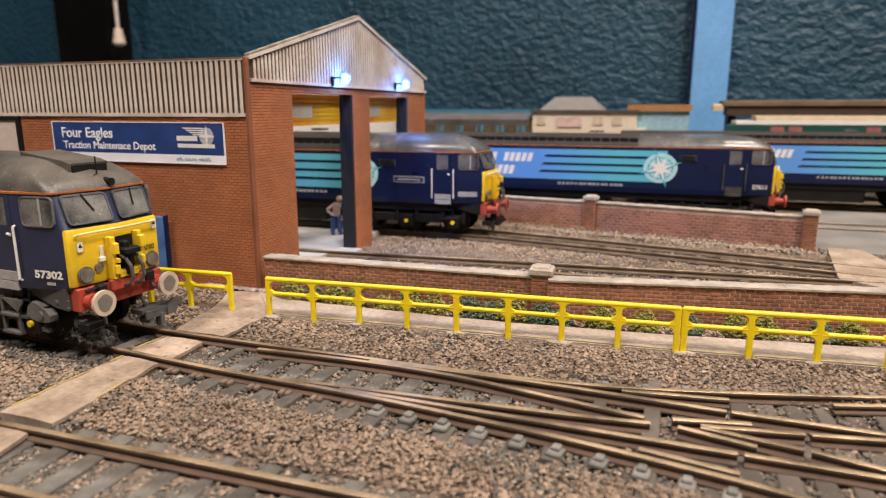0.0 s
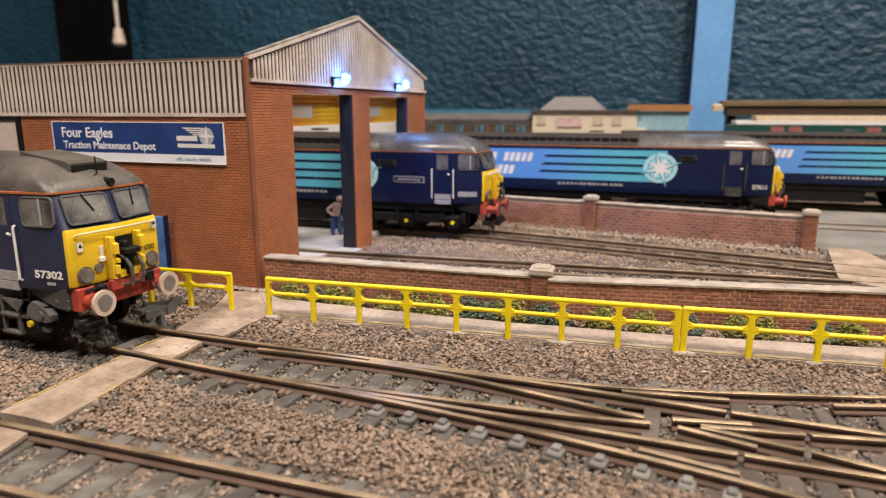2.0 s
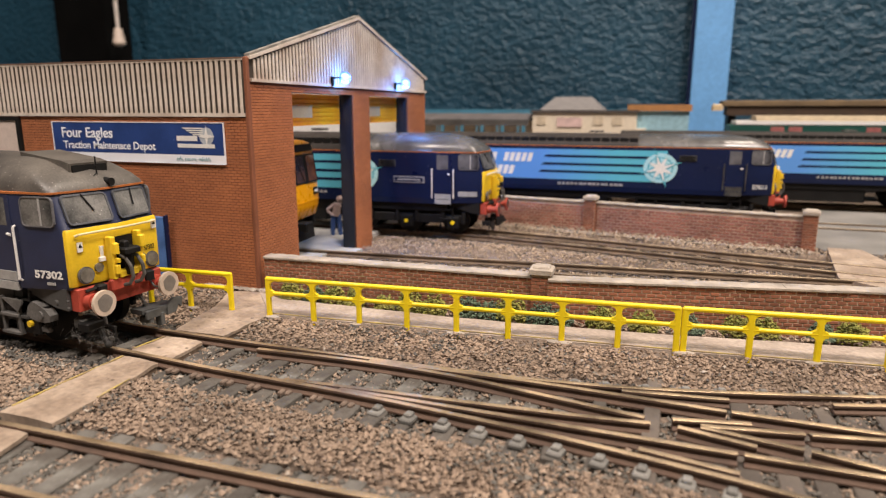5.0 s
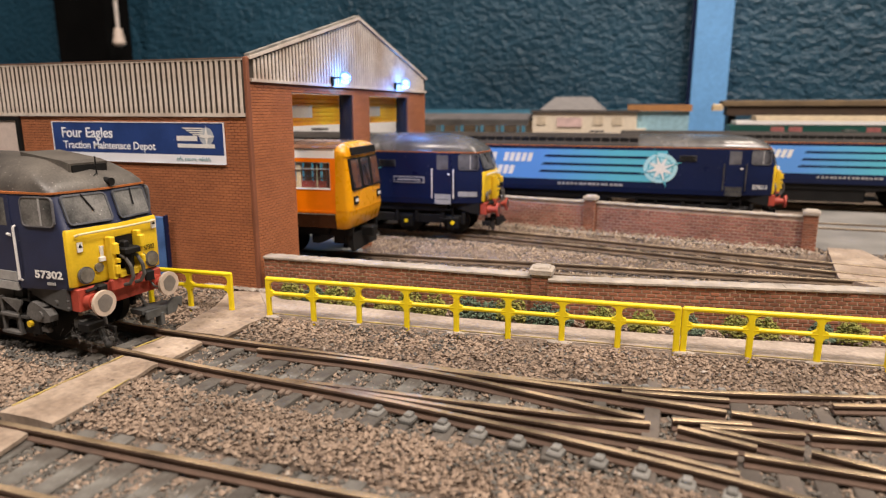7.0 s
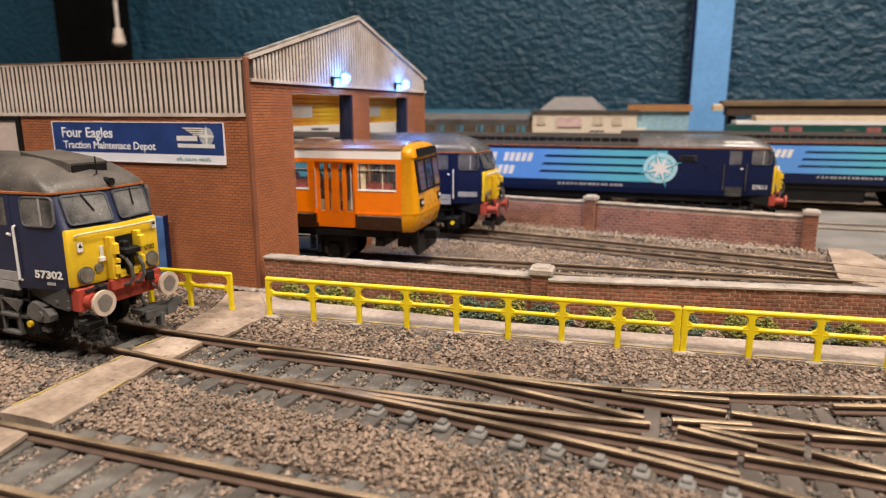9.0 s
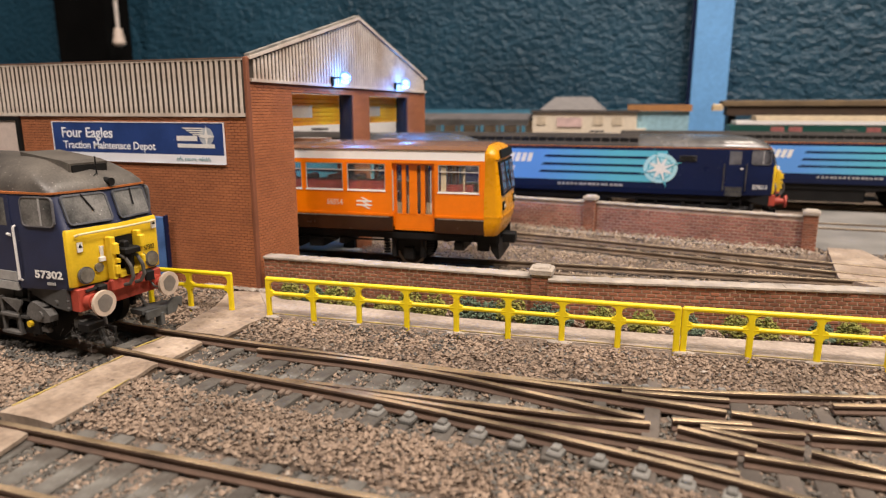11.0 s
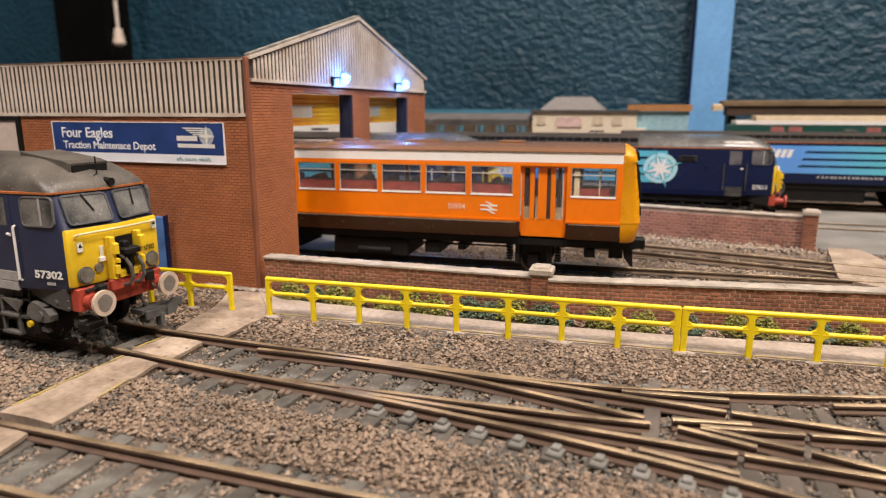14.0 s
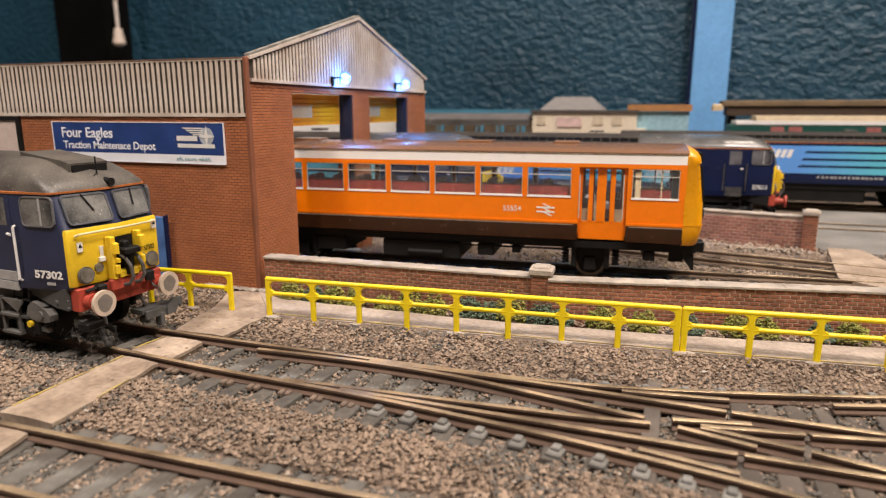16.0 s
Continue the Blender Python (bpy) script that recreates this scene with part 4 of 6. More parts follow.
        part("door_step", Mesh().box(-32.0, -23.6, *sorted((s * 16.4, s * 17.6)), 16.4, 18.6).box(-32.0, -23.6, *sorted((s * 16.9, s * 17.45)), 18.9, 21.4), M_UNDER if dim else M_STEP, lo, "grey step plate")
        # buffers and lamps
        bf = part("buffer", Mesh().rod((-6.5, s * 10.7, 13.8), (-1.2, s * 10.7, 13.8), 1.55, 16).rod((-6.5, s * 10.7, 13.8), (-4.0, s * 10.7, 13.8), 2.1, 16), M_RED, lo, "red buffer shank", smooth=True)
        part("buffer_head", disc(Mesh(), -1.2, s * 10.7, 13.8, 3.4, 0.9, 28), M_BUFFER if near else M_RED, bf, "pale round buffer head")
        wear = [(s * 10.7 + (2.2 + 0.14 * math.sin(3 * a) + 0.1 * math.cos(5 * a)) * math.cos(a), 13.8 + (2.3 + 0.12 * math.cos(4 * a)) * math.sin(a)) for a in [6.28319 * i / 24 for i in range(24)]]
        part("buffer_wear", Mesh().prism(wear, "x", -0.32, -0.26), M_BUFWEAR if near else M_UNDER, bf, "worn grey buffer face")
        hl = part("headlight", disc(Mesh(), -6.7, s * 10.6, 20.6, 1.95, 0.9), M_LAMPGREY, front, "round grey headlight")
        part("headlight_rim", disc(Mesh(), -6.6, s * 10.6, 20.6, 2.3, 0.55), M_HOSE, hl, "dark lamp rim")
        part("marker_light", disc(Mesh(), -6.4, s * 6.9, 22.0, 1.25, 0.8), M_LAMPGREY, front, "small round marker light")
    part("bufferbeam", Mesh().box(-9.5, -6.2, -13.5, 13.5, 11.4, 17.4, 0.3), M_RED, lo, "weathered red bufferbeam")
    part("valance", Mesh().prism([(-26, 16.4), (-9.4, 17.4), (-9.4, 11.6), (-14, 12.0), (-23, 14.8)], "y", -14.6, 14.6), M_UNDER if near else M_BLACK, lo, "dirty grey valance plate")
    # drop-head coupling and hoses in a recess of the front
    cp = part("coupling_frame", Mesh().box(-6.8, -4.2, -4.9, -3.5, 18.5, 30.0, 0.3).box(-5.4, -3.2, -4.7, -3.3, 20, 22.4, 0.3).box(-5.4, -3.0, -4.8, -3.4, 25.4, 28.4, 0.3).box(-6.2, -2.8, -4.4, -3.6, 23, 24.2, 0.2), M_YELLOWEND, lo, "yellow coupling frame")
    part("coupling_frame", Mesh().box(-6.8, -4.2, 3.7, 5.1, 20.5, 30.4, 0.3).box(-5.4, -3.0, 3.6, 5.2, 26, 29.2, 0.3).box(-5.4, -3.2, 3.8, 5.0, 21.6, 23.6, 0.3), M_YELLOWEND, lo, "yellow coupling frame")
    part("recess", Mesh().box(-7.0, -6.1, -3.2, 3.4, 18.8, 29.4), M_BLACK, lo, "dark coupling recess")
    part("coupler", Mesh().box(-6.2, -2.0, -2.4, 2.6, 25.0, 26.6, 0.4).rod((-4.2, 0, 19), (-4.2, 0, 25), 1.1, 12).box(-6.0, -3.4, -1.4, 0.2, 26.4, 28.4, 0.4), M_BLACK, lo, "black drop-head coupler")
    for y0, y1 in ((-2.3, -1.0), (1.5, 2.6)):
        part("hose", Mesh().tube([(-4.6, y0, 24.6), (-3.0, y0 + 0.3, 23.8), (-1.9, y0 + 0.8, 21.6), (-1.9, y1, 18.6), (-3.0, y1 - 0.4, 16.6), (-4.6, y1 - 0.8, 16.2)], 0.5, 8), M_HOSE, lo, "grey rubber hose", smooth=True)
    part("coupling_step", Mesh().box(-6.6, -4.2, -3.0, 3.2, 18.6, 20.4, 0.3), M_YELLOWEND, lo)
    part("red_bracket", Mesh().box(-6.4, -4.6, -5.6, 5.2, 15.6, 18.4, 0.4), M_RED, lo, "red coupling bracket")
    part("jumper_box", Mesh().box(-6.2, -3.2, 5.8, 8.6, 15.4, 18.2, 0.4), M_BLACK, lo, "black jumper box")
    part("jumper_box", Mesh().box(-6.2, -3.6, -9.2, -6.6, 16.2, 17.8, 0.4).rod((-5, -9.2, 17), (-5.4, -12, 16.6), 0.5), M_BLACK, lo, "black jumper cable")
    part("tail_hose", Mesh().tube([(-4.5, 7.4, 15.6), (-3.4, 8.0, 13.4), (-3.4, 10.0, 12.4), (-4.6, 12.0, 13.6)], 0.3, 6), M_HOSE, lo)
    if near:
        part("white_handle", Mesh().prism([(-5.5, 24.2), (-5.1, 27.6), (-6.0, 27.6)], "y", -6.4, -5.6).box(-6.0, -5.0, -6.9, -5.2, 23.6, 24.8, 0.2), M_WHITE, front, "white lamp bracket")
        for y0, z0 in ((-12.2, 26.6), (11.6, 29.0)):
            wl = part("warning_label", Mesh().box(-6.6, -6.2, y0, y0 + 1.5, z0 + 0.4, z0 + 2.9), M_WHITE, front, "small white warning label")
            part("warning_triangle", Mesh().prism([(y0 + 0.2, z0 + 1.5), (y0 + 1.3, z0 + 1.5), (y0 + 0.75, z0 + 2.6)], "x", -6.2, -6.1), M_BLACK, wl)
    for o in lo.children:
        if o.name.split(".")[0] in ("coupling_frame", "recess", "coupler", "hose", "coupling_step", "red_bracket"):
            o.location.x += 1.3 * MM
    # bogies
    for bx in (-48, -206):
        bg = part("bogie", Mesh().box(bx - 31, bx + 31, -14.2, -12.4, 6.2, 10.4, 0.4).box(bx - 31, bx + 31, 12.4, 14.2, 6.2, 10.4, 0.4).box(bx - 24, bx + 24, -11, 11, 8, 15), M_BLACK, lo, "dirty bogie frame")
        for k in (-1, 0, 1):
            wx = bx + k * 25
            part("wheelset", Mesh().rod((wx, -9.6, 7.2), (wx, -7.2, 7.2), 7.2, 24).rod((wx, 7.2, 7.2), (wx, 9.6, 7.2), 7.2, 24).rod((wx, -7, 7.2), (wx, 7, 7.2), 1.5, 10), M_BLACK, bg, smooth=True)
            for s in (-1, 1):
                ax = part("axlebox", Mesh().box(wx - 3.2, wx + 3.2, *sorted((s * 13.6, s * 15.6)), 4.0, 9.6, 0.5).rod((wx - 5.4, s * 14.6, 6.5), (wx - 5.4, s * 14.6, 12), 1.0, 10).rod((wx + 5.4, s * 14.6, 6.5), (wx + 5.4, s * 14.6, 12), 1.0, 10), M_BLACK, bg, "dirty axlebox with springs")
                part("axle_cover", Mesh().rod((wx, s * 15.4, 6.8), (wx, s * (16.2 if not near else 16.4), 6.8), 1.0 if not near else 0.9, 12), M_YELLOWEND if near and k == 1 else M_YELLOW if not near else M_BLACK, ax, "yellow axle cover")
        for s in (-1, 1):
            part("step_ladder", Mesh().box(bx + 18, bx + 25, *sorted((s * 14.4, s * 15.8)), 13.0, 13.6).box(bx + 18, bx + 25, *sorted((s * 14.8, s * 16.4)), 8.2, 8.9).box(bx + 18, bx + 18.7, *sorted((s * 14.4, s * 15.2)), 3, 15.5).box(bx + 24.3, bx + 25, *sorted((s * 14.4, s * 15.2)), 3, 15.5), M_UNDER if near else M_BLACK, lo, "dirty steps")
    part("fuel_tank", Mesh().box(-160, -94, -14, 14, 4.5, 15.5, 0.8), M_BLACK, lo, "black underfloor tank")
    part("solebar", Mesh().box(-246, -26, -15, 15, 12.5, 16.4), M_UNDER if near else M_BLACK, lo, "dirty solebar")
    # snow ploughs
    for s in (-1, 1):
        if near and s > 0:
            cp = part("coupling_bracket", Mesh().prism([(-8.0, 3.0), (-3.4, 3.0), (-2.6, 6.0), (-1.6, 12.6), (-3.2, 14.4), (-6.0, 13.6), (-8.0, 9.0)], "z", 6.0, 7.3).box(-3.2, -2.2, 3.4, 12.6, 4.6, 7.0, 0.2), M_PLOUGH, lo, "dusty grey coupling bracket")
            part("hook", Mesh().prism([(10.4, 4.2), (13.6, 4.6), (14.6, 6.4), (15.6, 5.4), (16.2, 8.2), (13.0, 8.8), (10.4, 7.2)], "x", -2.6, -1.6).box(-4.4, -2.0, 8.2, 9.6, 1.6, 5.4, 0.2).box(-6.6, -2.4, 4.4, 6.2, 3.4, 5.0, 0.3), M_PLOUGH, cp, "grey hook end")
        elif not near:
            pl = part("snow_plough", Mesh().add([(-5.4, s * 3.0, 7.4), (-4.6, s * 3.0, 7.4), (-3.2, s * 14.6, 7.2), (-4.0, s * 14.6, 7.2), (-4.6, s * 3.0, 3.0), (-3.8, s * 3.0, 3.0), (-1.8, s * 15.2, 4.0), (-2.6, s * 15.2, 4.0)], [(0, 1, 2, 3), (7, 6, 5, 4), (0, 4, 5, 1), (1, 5, 6, 2), (2, 6, 7, 3), (3, 7, 4, 0)]), M_BLACK, lo, "dark snow plough")
            part("plough_bracket", Mesh().box(-8.5, -4.2, *sorted((s * 6.0, s * 7.2)), 5.6, 9.0, 0.2).box(-8.5, -4.0, *sorted((s * 11.6, s * 12.6)), 5.6, 8.0, 0.2), M_BLACK, pl)
        else:
            part("coupling_hook", Mesh().box(-7.5, -1.0, -8.4, -7.4, 5.6, 6.6, 0.2).rod((-1.4, -7.9, 6), (-1.2, -7.9, 2.2), 0.4).rod((-6, -10, 8), (-3.4, -10.6, 3.6), 0.3).box(-8.4, -4.4, -13.4, -8.0, 6.0, 8.2, 0.3), M_BLACK, lo, "dirty coupling gear")
        part("brake_pipe", Mesh().tube([(-9, s * 6.6, 11), (-6, s * 6.8, 8), (-6, s * 6.6, 3)], 0.5, 6), M_HOSE, lo)
    if near:
        fr = random.Random(31)
        fluff = Mesh()
        for _ in range(90):
            c = (-6.5 + fr.gauss(0, 2.6), -10.5 + fr.gauss(0, 2.4), 4.6 + fr.gauss(0, 1.3))
            a = fr.uniform(0, 6.283)
            d = (math.cos(a) * fr.uniform(0.5, 2.2), math.sin(a) * fr.uniform(0.5, 2.2), fr.uniform(-1.2, 1.2))
            fluff.tube([(c[0] - d[0], c[1] - d[1], c[2] - d[2]), (c[0] + fr.uniform(-.6, .6), c[1] + fr.uniform(-.6, .6), c[2] + fr.uniform(-.5, .8)), (c[0] + d[0], c[1] + d[1], c[2] + d[2])], 0.045, 4)
        part("fluff_tangle", fluff, M_HOSE, lo, "grey tangle of dust fibres")
        part("guard_iron", Mesh().tube([(-8, -8.6, 8.0), (-5.5, -8.8, 6.4), (-4.4, -8.9, 3.2), (-3.2, -9.0, 1.8)], 0.8, 8).ball((-3.0, -9.0, 1.6), 1.1, 10).box(-11, -7, -12.6, -8.2, 6.4, 9.0, 0.5), M_UNDER, lo, "dirty guard iron and rounded foot", smooth=True)
        part("bogie_nose", Mesh().prism([(-24.2, 8.8), (-23.2, 11.8), (-21.4, 13.2), (-19, 12.6), (-16.4, 11.4), (-14.8, 9.9), (-15.2, 8.2), (-18, 7.7), (-21, 8.0)], "y", -16.0, -13.6).box(-24.5, -17.0, -15.2, -13.8, 4.8, 6.4, 0.4).rod((-18.2, -16.0, 9.8), (-18.2, -16.5, 9.8), 1.1, 12), M_BOGIE, lo, "dusty cast bogie end")
        part("step_frame", Mesh().box(-33.6, -32.6, -16.6, -15.6, 3.4, 13.6, 0.15).box(-27.2, -26.2, -16.6, -15.6, 3.4, 13.6, 0.15).box(-33.6, -26.2, -17.0, -15.2, 8.4, 9.2, 0.15).box(-33.6, -26.2, -17.0, -15.2, 3.4, 4.2, 0.15).prism([(-32.4, 13.4), (-24.4, 13.4), (-24.4, 12.2), (-26.2, 10.0)], "y", -16.9, -16.3), M_BOGIE, lo, "dusty grey step frame")
        part("bolt", Mesh().rod((-11.5, -15.9, 14.0), (-11.5, -16.5, 14.0), 0.8, 12).rod((-7.4, -15.6, 14.8), (-7.4, -16.2, 14.8), 0.35, 8).rod((-7.4, -15.6, 12.9), (-7.4, -16.2, 12.9), 0.35, 8), M_UNDER, lo)
    if number:
        letters(number, 1.9, M_WHITE, lo, (-17.9, -16.38, 20.3, 90, 0, 8.5), "cab_number", bold=0.09, squeeze=1.28)
        letters(number, 1.4, M_BLACK, lo, (-5.85, 7.8, 23.6, 90, 0, 98), "front_number", squeeze=0.85)
        part("data_panel", Mesh().box(-14.5, -12.0, -0.1, 0.12, 18.4, 19.1).map(slant(-1)), M_STEP, lo)
    if side:
        before = set(lo.children)
        liv = part("livery_panel", Mesh().prism([(-176, 22.6), (-66, 22.6), (-58, 40.2), (-176, 40.2)], "y", -17.12, -16.9), M_LIV, lo, "light blue to teal livery panel")
        for k, z in enumerate((35.6, 31.0, 26.6)):
            part("livery_stripe", Mesh().prism([(-128 + k * -1.5, z), (-66, z), (-66, z + 1.3), (-126 + k * -1.5, z + 1.3)], "y", -17.24, -17.14), M_NAVY, liv, "navy livery stripe")
        for z, spans in ((32.6, ((-178, -155), (-152.5, -136))), (25.0, ((-178, -147),))):
            for a, b in spans:
                xx = a
                while xx < b - 2:
                    part("wordmark_bar", Mesh().prism([(xx, z), (xx + 2.6, z), (xx + 4.1, z + 5.2), (xx + 1.5, z + 5.2)], "y", -17.24, -17.14), M_WHITE, liv, "white slanted wordmark bar")
                    xx += 3.6
        ring2 = [(-61.8 + 9.2 * math.cos(6.28319 * i / 28), 30.6 + 8.4 * math.sin(6.28319 * i / 28)) for i in range(28)]
        em = part("emblem", Mesh().prism(ring2, "y", -17.36, -17.1), M_EMBLEM, lo, "pale cyan compass emblem")
        turned = radians(18)
        for ang, n_out, n_in, off, mt, lb in ((turned, 12.2, 2.6, 0.0, M_TEAL, "teal star"), (turned + math.pi / 4, 7.6, 2.0, 0.09, M_WHITE, "white star"), (turned, 9.0, 1.6, 0.18, M_WHITE, "white star")):
            st = [(-61.8 + (n_out if a % 2 == 0 else n_in) * math.cos(a * math.pi / 4 + ang), 30.6 + (n_out if a % 2 == 0 else n_in) * 0.95 * math.sin(a * math.pi / 4 + ang)) for a in range(8)]
            part("emblem_star", Mesh().prism(st, "y", -17.46 - off, -17.37 - off), mt, em, lb)
        hoop = Mesh()
        for i in range(32):
            c0, c1 = 6.28319 * i / 32, 6.28319 * (i + 1) / 32
            hoop.prism([(-61.8 + r * math.cos(c), 30.6 + r * 0.92 * math.sin(c)) for r, c in ((6.2, c0), (6.9, c0), (6.9, c1), (6.2, c1))], "y", -17.44, -17.36)
        part("emblem_hoop", hoop, M_TEAL, em, "thin teal hoop")
        xx = -119.0
        while xx < -82:
            part("web_address_bar", Mesh().box(xx, xx + random.uniform(1.2, 2.2), -17.24, -17.0, 19.7, 21.0), M_STEP, lo)
            xx += 2.5
        gr = part("grille", Mesh().box(-52.0, -43.0, -17.3, -16.9, 34.6, 38.0), M_UNDER, lo, "grey grille")
        for k in range(4):
            part("grille_slat", Mesh().box(-51.6, -43.4, -17.5, -17.3, 34.9 + k * 0.8, 35.3 + k * 0.8), M_BLACK, gr)
        if side_number:
            letters(side_number, 2.2, M_WHITE, lo, (-18.4, -16.36, 20.4, 90, 0, 8.5), "cab_number", bold=0.08, squeeze=1.0)
        else:
            part("number_bar", Mesh().box(-20.0, -10.6, -0.2, 0.15, 20.4, 22.8).map(slant(-1)), M_STEP, lo, "pale cab number bar")
    if side:
        for o in set(lo.children) - before:
            if o.name.split(".")[0] not in ("number_bar", "cab_number"):
                o.location.x -= (4.7 if dim else 10.0) * MM
    if crest != 1.0:
        for o in lo.children:
            if o.name.split(".")[0] in ("roof", "cab_roof", "roof_panel", "roof_rib", "roof_louvre", "roof_dome"):
                o.matrix_basis = Matrix.Translation((0, 0, 42.2 * (1 - crest) * MM)) @ Matrix.Diagonal((1, 1, crest, 1))
    return lo


loco_a = diesel_loco("diesel_locomotive", "navy diesel locomotive with yellow front and dusty roof", (-134.6, 132.7), -4, near=True, side=False, number="57302")
loco_b = diesel_loco("diesel_locomotive", "navy diesel locomotive with silver roof leaving shed door", (-79.6, 321.5), 2)
np_ = part("nameplate", Mesh().box(-54, -37.5, -17.4, -16.9, 26.6, 29.8), M_STEP, loco_b, "grey cast nameplate")
part("nameplate_field", Mesh().box(-53.4, -38.1, -17.5, -17.4, 27.1, 29.3), M_NAVY, np_)
part("nameplate_text", Mesh().box(-52, -39.5, -17.6, -17.5, 27.8, 28.6), M_STEP, np_)
loco_c = diesel_loco("diesel_locomotive", "navy and light blue diesel locomotive parked behind wall", (61, 402.5), 1, crest=0.78, dim=True, side_number="57011")
loco_d = diesel_loco("diesel_locomotive", "navy and teal diesel locomotive on far siding", (212, 494), 3, silver=False, crest=0.72, dim=True)

# ---- railbus ----
railbus = thing("railbus", "orange and brown railbus with amber yellow front", "railbus model", -185, 241.6, 0, 5.14)
M_SEAT = mat("dark_red_seat", (0.24, 0.028, 0.018), 0.85, var=0.25, spec=0.1)
M_RBGLASS = glass("railbus_glass", (0.80, 0.83, 0.85))
M_RBGLASS.node_tree.nodes["Principled BSDF"].inputs["IOR"].default_value = 1.35
M_RBGLASS.node_tree.nodes["Principled BSDF"].inputs["Transmission Weight"].default_value = 0.972
# Orange-brown blotches put the reflections in the opaque panes into their colour.
M_SCREEN = mat("reflection_tinted_windscreen", (0.16, 0.07, 0.04), 0.05, col2=(0.03, 0.03, 0.04), scale=110)
M_RBWHITE = mat("gloss_white_band", (0.90, 0.89, 0.87), 0.3, var=0.03, fine=0.02)
M_TRIM = mat("silver_window_trim", (0.62, 0.58, 0.53), 0.35, metal=0.3, var=0.1)
M_BUFF = mat("cream_inner_panel", (0.55, 0.42, 0.25), 0.7, var=0.15)
HW, REAR = 18.4, -196.0
bays = [(-17.9, -1.2)] + [(-55.2 - 17.8 * k, -38.6 - 17.8 * k) for k in range(8)]
DOOR = (-36.1, -19.0)
for s in (-1, 1):
    ya, yb = sorted((s * (HW - 0.9), s * HW))
    out = lambda d: sorted((s * (HW - 0.2), s * (HW + d)))
    for nm, x0, x1, zz0, zz1, mt, lb in (("skirt", REAR, DOOR[0], 15.7, 21.6, M_BROWN, "dark brown lower side"), ("skirt", DOOR[1], 0.7, 15.7, 21.6, M_BROWN, "dark brown lower side"),
                                         ("side_panel", REAR, DOOR[0], 21.6, 31.2, M_ORANGE, "orange side panel"), ("side_panel", DOOR[1], 0.7, 21.6, 31.6, M_ORANGE, "orange side panel"),
                                         ("waist_rail", REAR, 0.7, 42.6, 43.9, M_ORANGE, "orange band over the windows"), ("white_band", REAR, 0.5, 43.9, 47.8, M_RBWHITE, "white band below the roof")):
        part(nm, Mesh().box(x0, x1, ya, yb, zz0, zz1), mt, railbus, lb)
    part("moulding", Mesh().box(REAR, DOOR[0], *out(0.28), 21.9, 22.7).box(DOOR[1], 1.0, *out(0.28), 21.9, 22.7), M_ORANGE, railbus, "raised orange waist moulding")
    part("moulding", Mesh().box(REAR, DOOR[0] - 1.5, *out(0.2), 21.2, 21.5).box(DOOR[1] + 1, 1.0, *out(0.2), 21.2, 21.5), mat("thin_pale_line", (0.45, 0.33, 0.24), 0.5), railbus, "thin pale line")
    part("gutter", Mesh().box(REAR, 0.6, *out(0.35), 47.6, 47.95), M_BROWNROOF, railbus, "brown roof gutter")
    edges = sorted(bays)
    solids = sorted(edges + [DOOR])
    prev = REAR
    for x0, x1 in solids + [(0.7, 0.7)]:
        if x0 - prev > 0.4:
            part("window_pillar", Mesh().box(prev, x0, ya, yb, 31.2, 42.6), M_ORANGE, railbus)
            part("inner_lining", Mesh().box(prev, x0, *sorted((s * (HW - 1.5), s * (HW - 0.95))), 18.7, 43.0), M_SEAT, railbus, "dark red inner lining")
            if x0 - prev < 5 and x0 < DOOR[0] + 1:
                for k in range(8):
                    part("pillar_grip", Mesh().box((prev + x0) / 2 - 0.7, (prev + x0) / 2 + 0.7, *out(0.08), 31.8 + k * 1.35, 32.4 + k * 1.35), M_ORANGE, railbus)
        prev = x1
    for x0, x1 in edges:
        w = part("side_window", Mesh().box(x0, x1, *sorted((s * (HW - 0.55), s * (HW - 0.35))), 31.4, 42.6), M_RBGLASS, railbus, "clear side window")
        w.visible_shadow = False
        part("window_frame", rect_frame(Mesh(), x0 + 0.05, x1 - 0.05, 31.45, 42.55, *out(0.12), 0.3), M_ORANGE, w, "orange window surround")
        part("window_bezel", rr_frame(x0 + 0.4, x1 - 0.4, 31.85, 42.2, 0.7, 0.18, -0.5, 0.06).map(lambda a, o, z, s=s: (a, s * (HW + o), z)), M_TRIM, w, "pale clear-plastic bezel")
        part("window_sill", Mesh().box(x0 + 0.2, x1 - 0.2, *out(0.24), 31.3, 31.9), M_RBWHITE, w, "pale metal sill line")
        if x1 > -2:
            for bx in (x0 + 1.4, x0 + 10.2):
                part("window_mullion", Mesh().box(bx, bx + (2.0 if bx < x0 + 3 else 0.5), *sorted((s * (HW - 0.9), s * (HW - 0.6))), 31.6, 42.4), M_BUFF, w)
        part("window_bar", Mesh().box(x0 + 0.4, x1 - 0.4, *sorted((s * (HW - 0.3), s * (HW + 0.05))), 39.4, 39.75), M_TRIM, w)
        part("window_ledge", Mesh().box(x0 + 0.4, x1 - 0.4, *sorted((s * (HW - 1.6), s * (HW - 0.6))), 31.2, 31.9), M_BUFF, w, "pale inner window ledge")
    # folding doors: leaves with slot windows
    door = part("folding_door", Mesh().box(DOOR[0] + 0.3, DOOR[1] - 0.3, *sorted((s * (HW - 2.6), s * (HW - 1.7))), 16.0, 22.6), M_ORANGE, railbus, "orange folding door")
    part("door_head", Mesh().box(DOOR[0] + 0.3, DOOR[1] - 0.3, *sorted((s * (HW - 2.6), s * (HW - 1.7))), 41.8, 42.6), M_ORANGE, door)
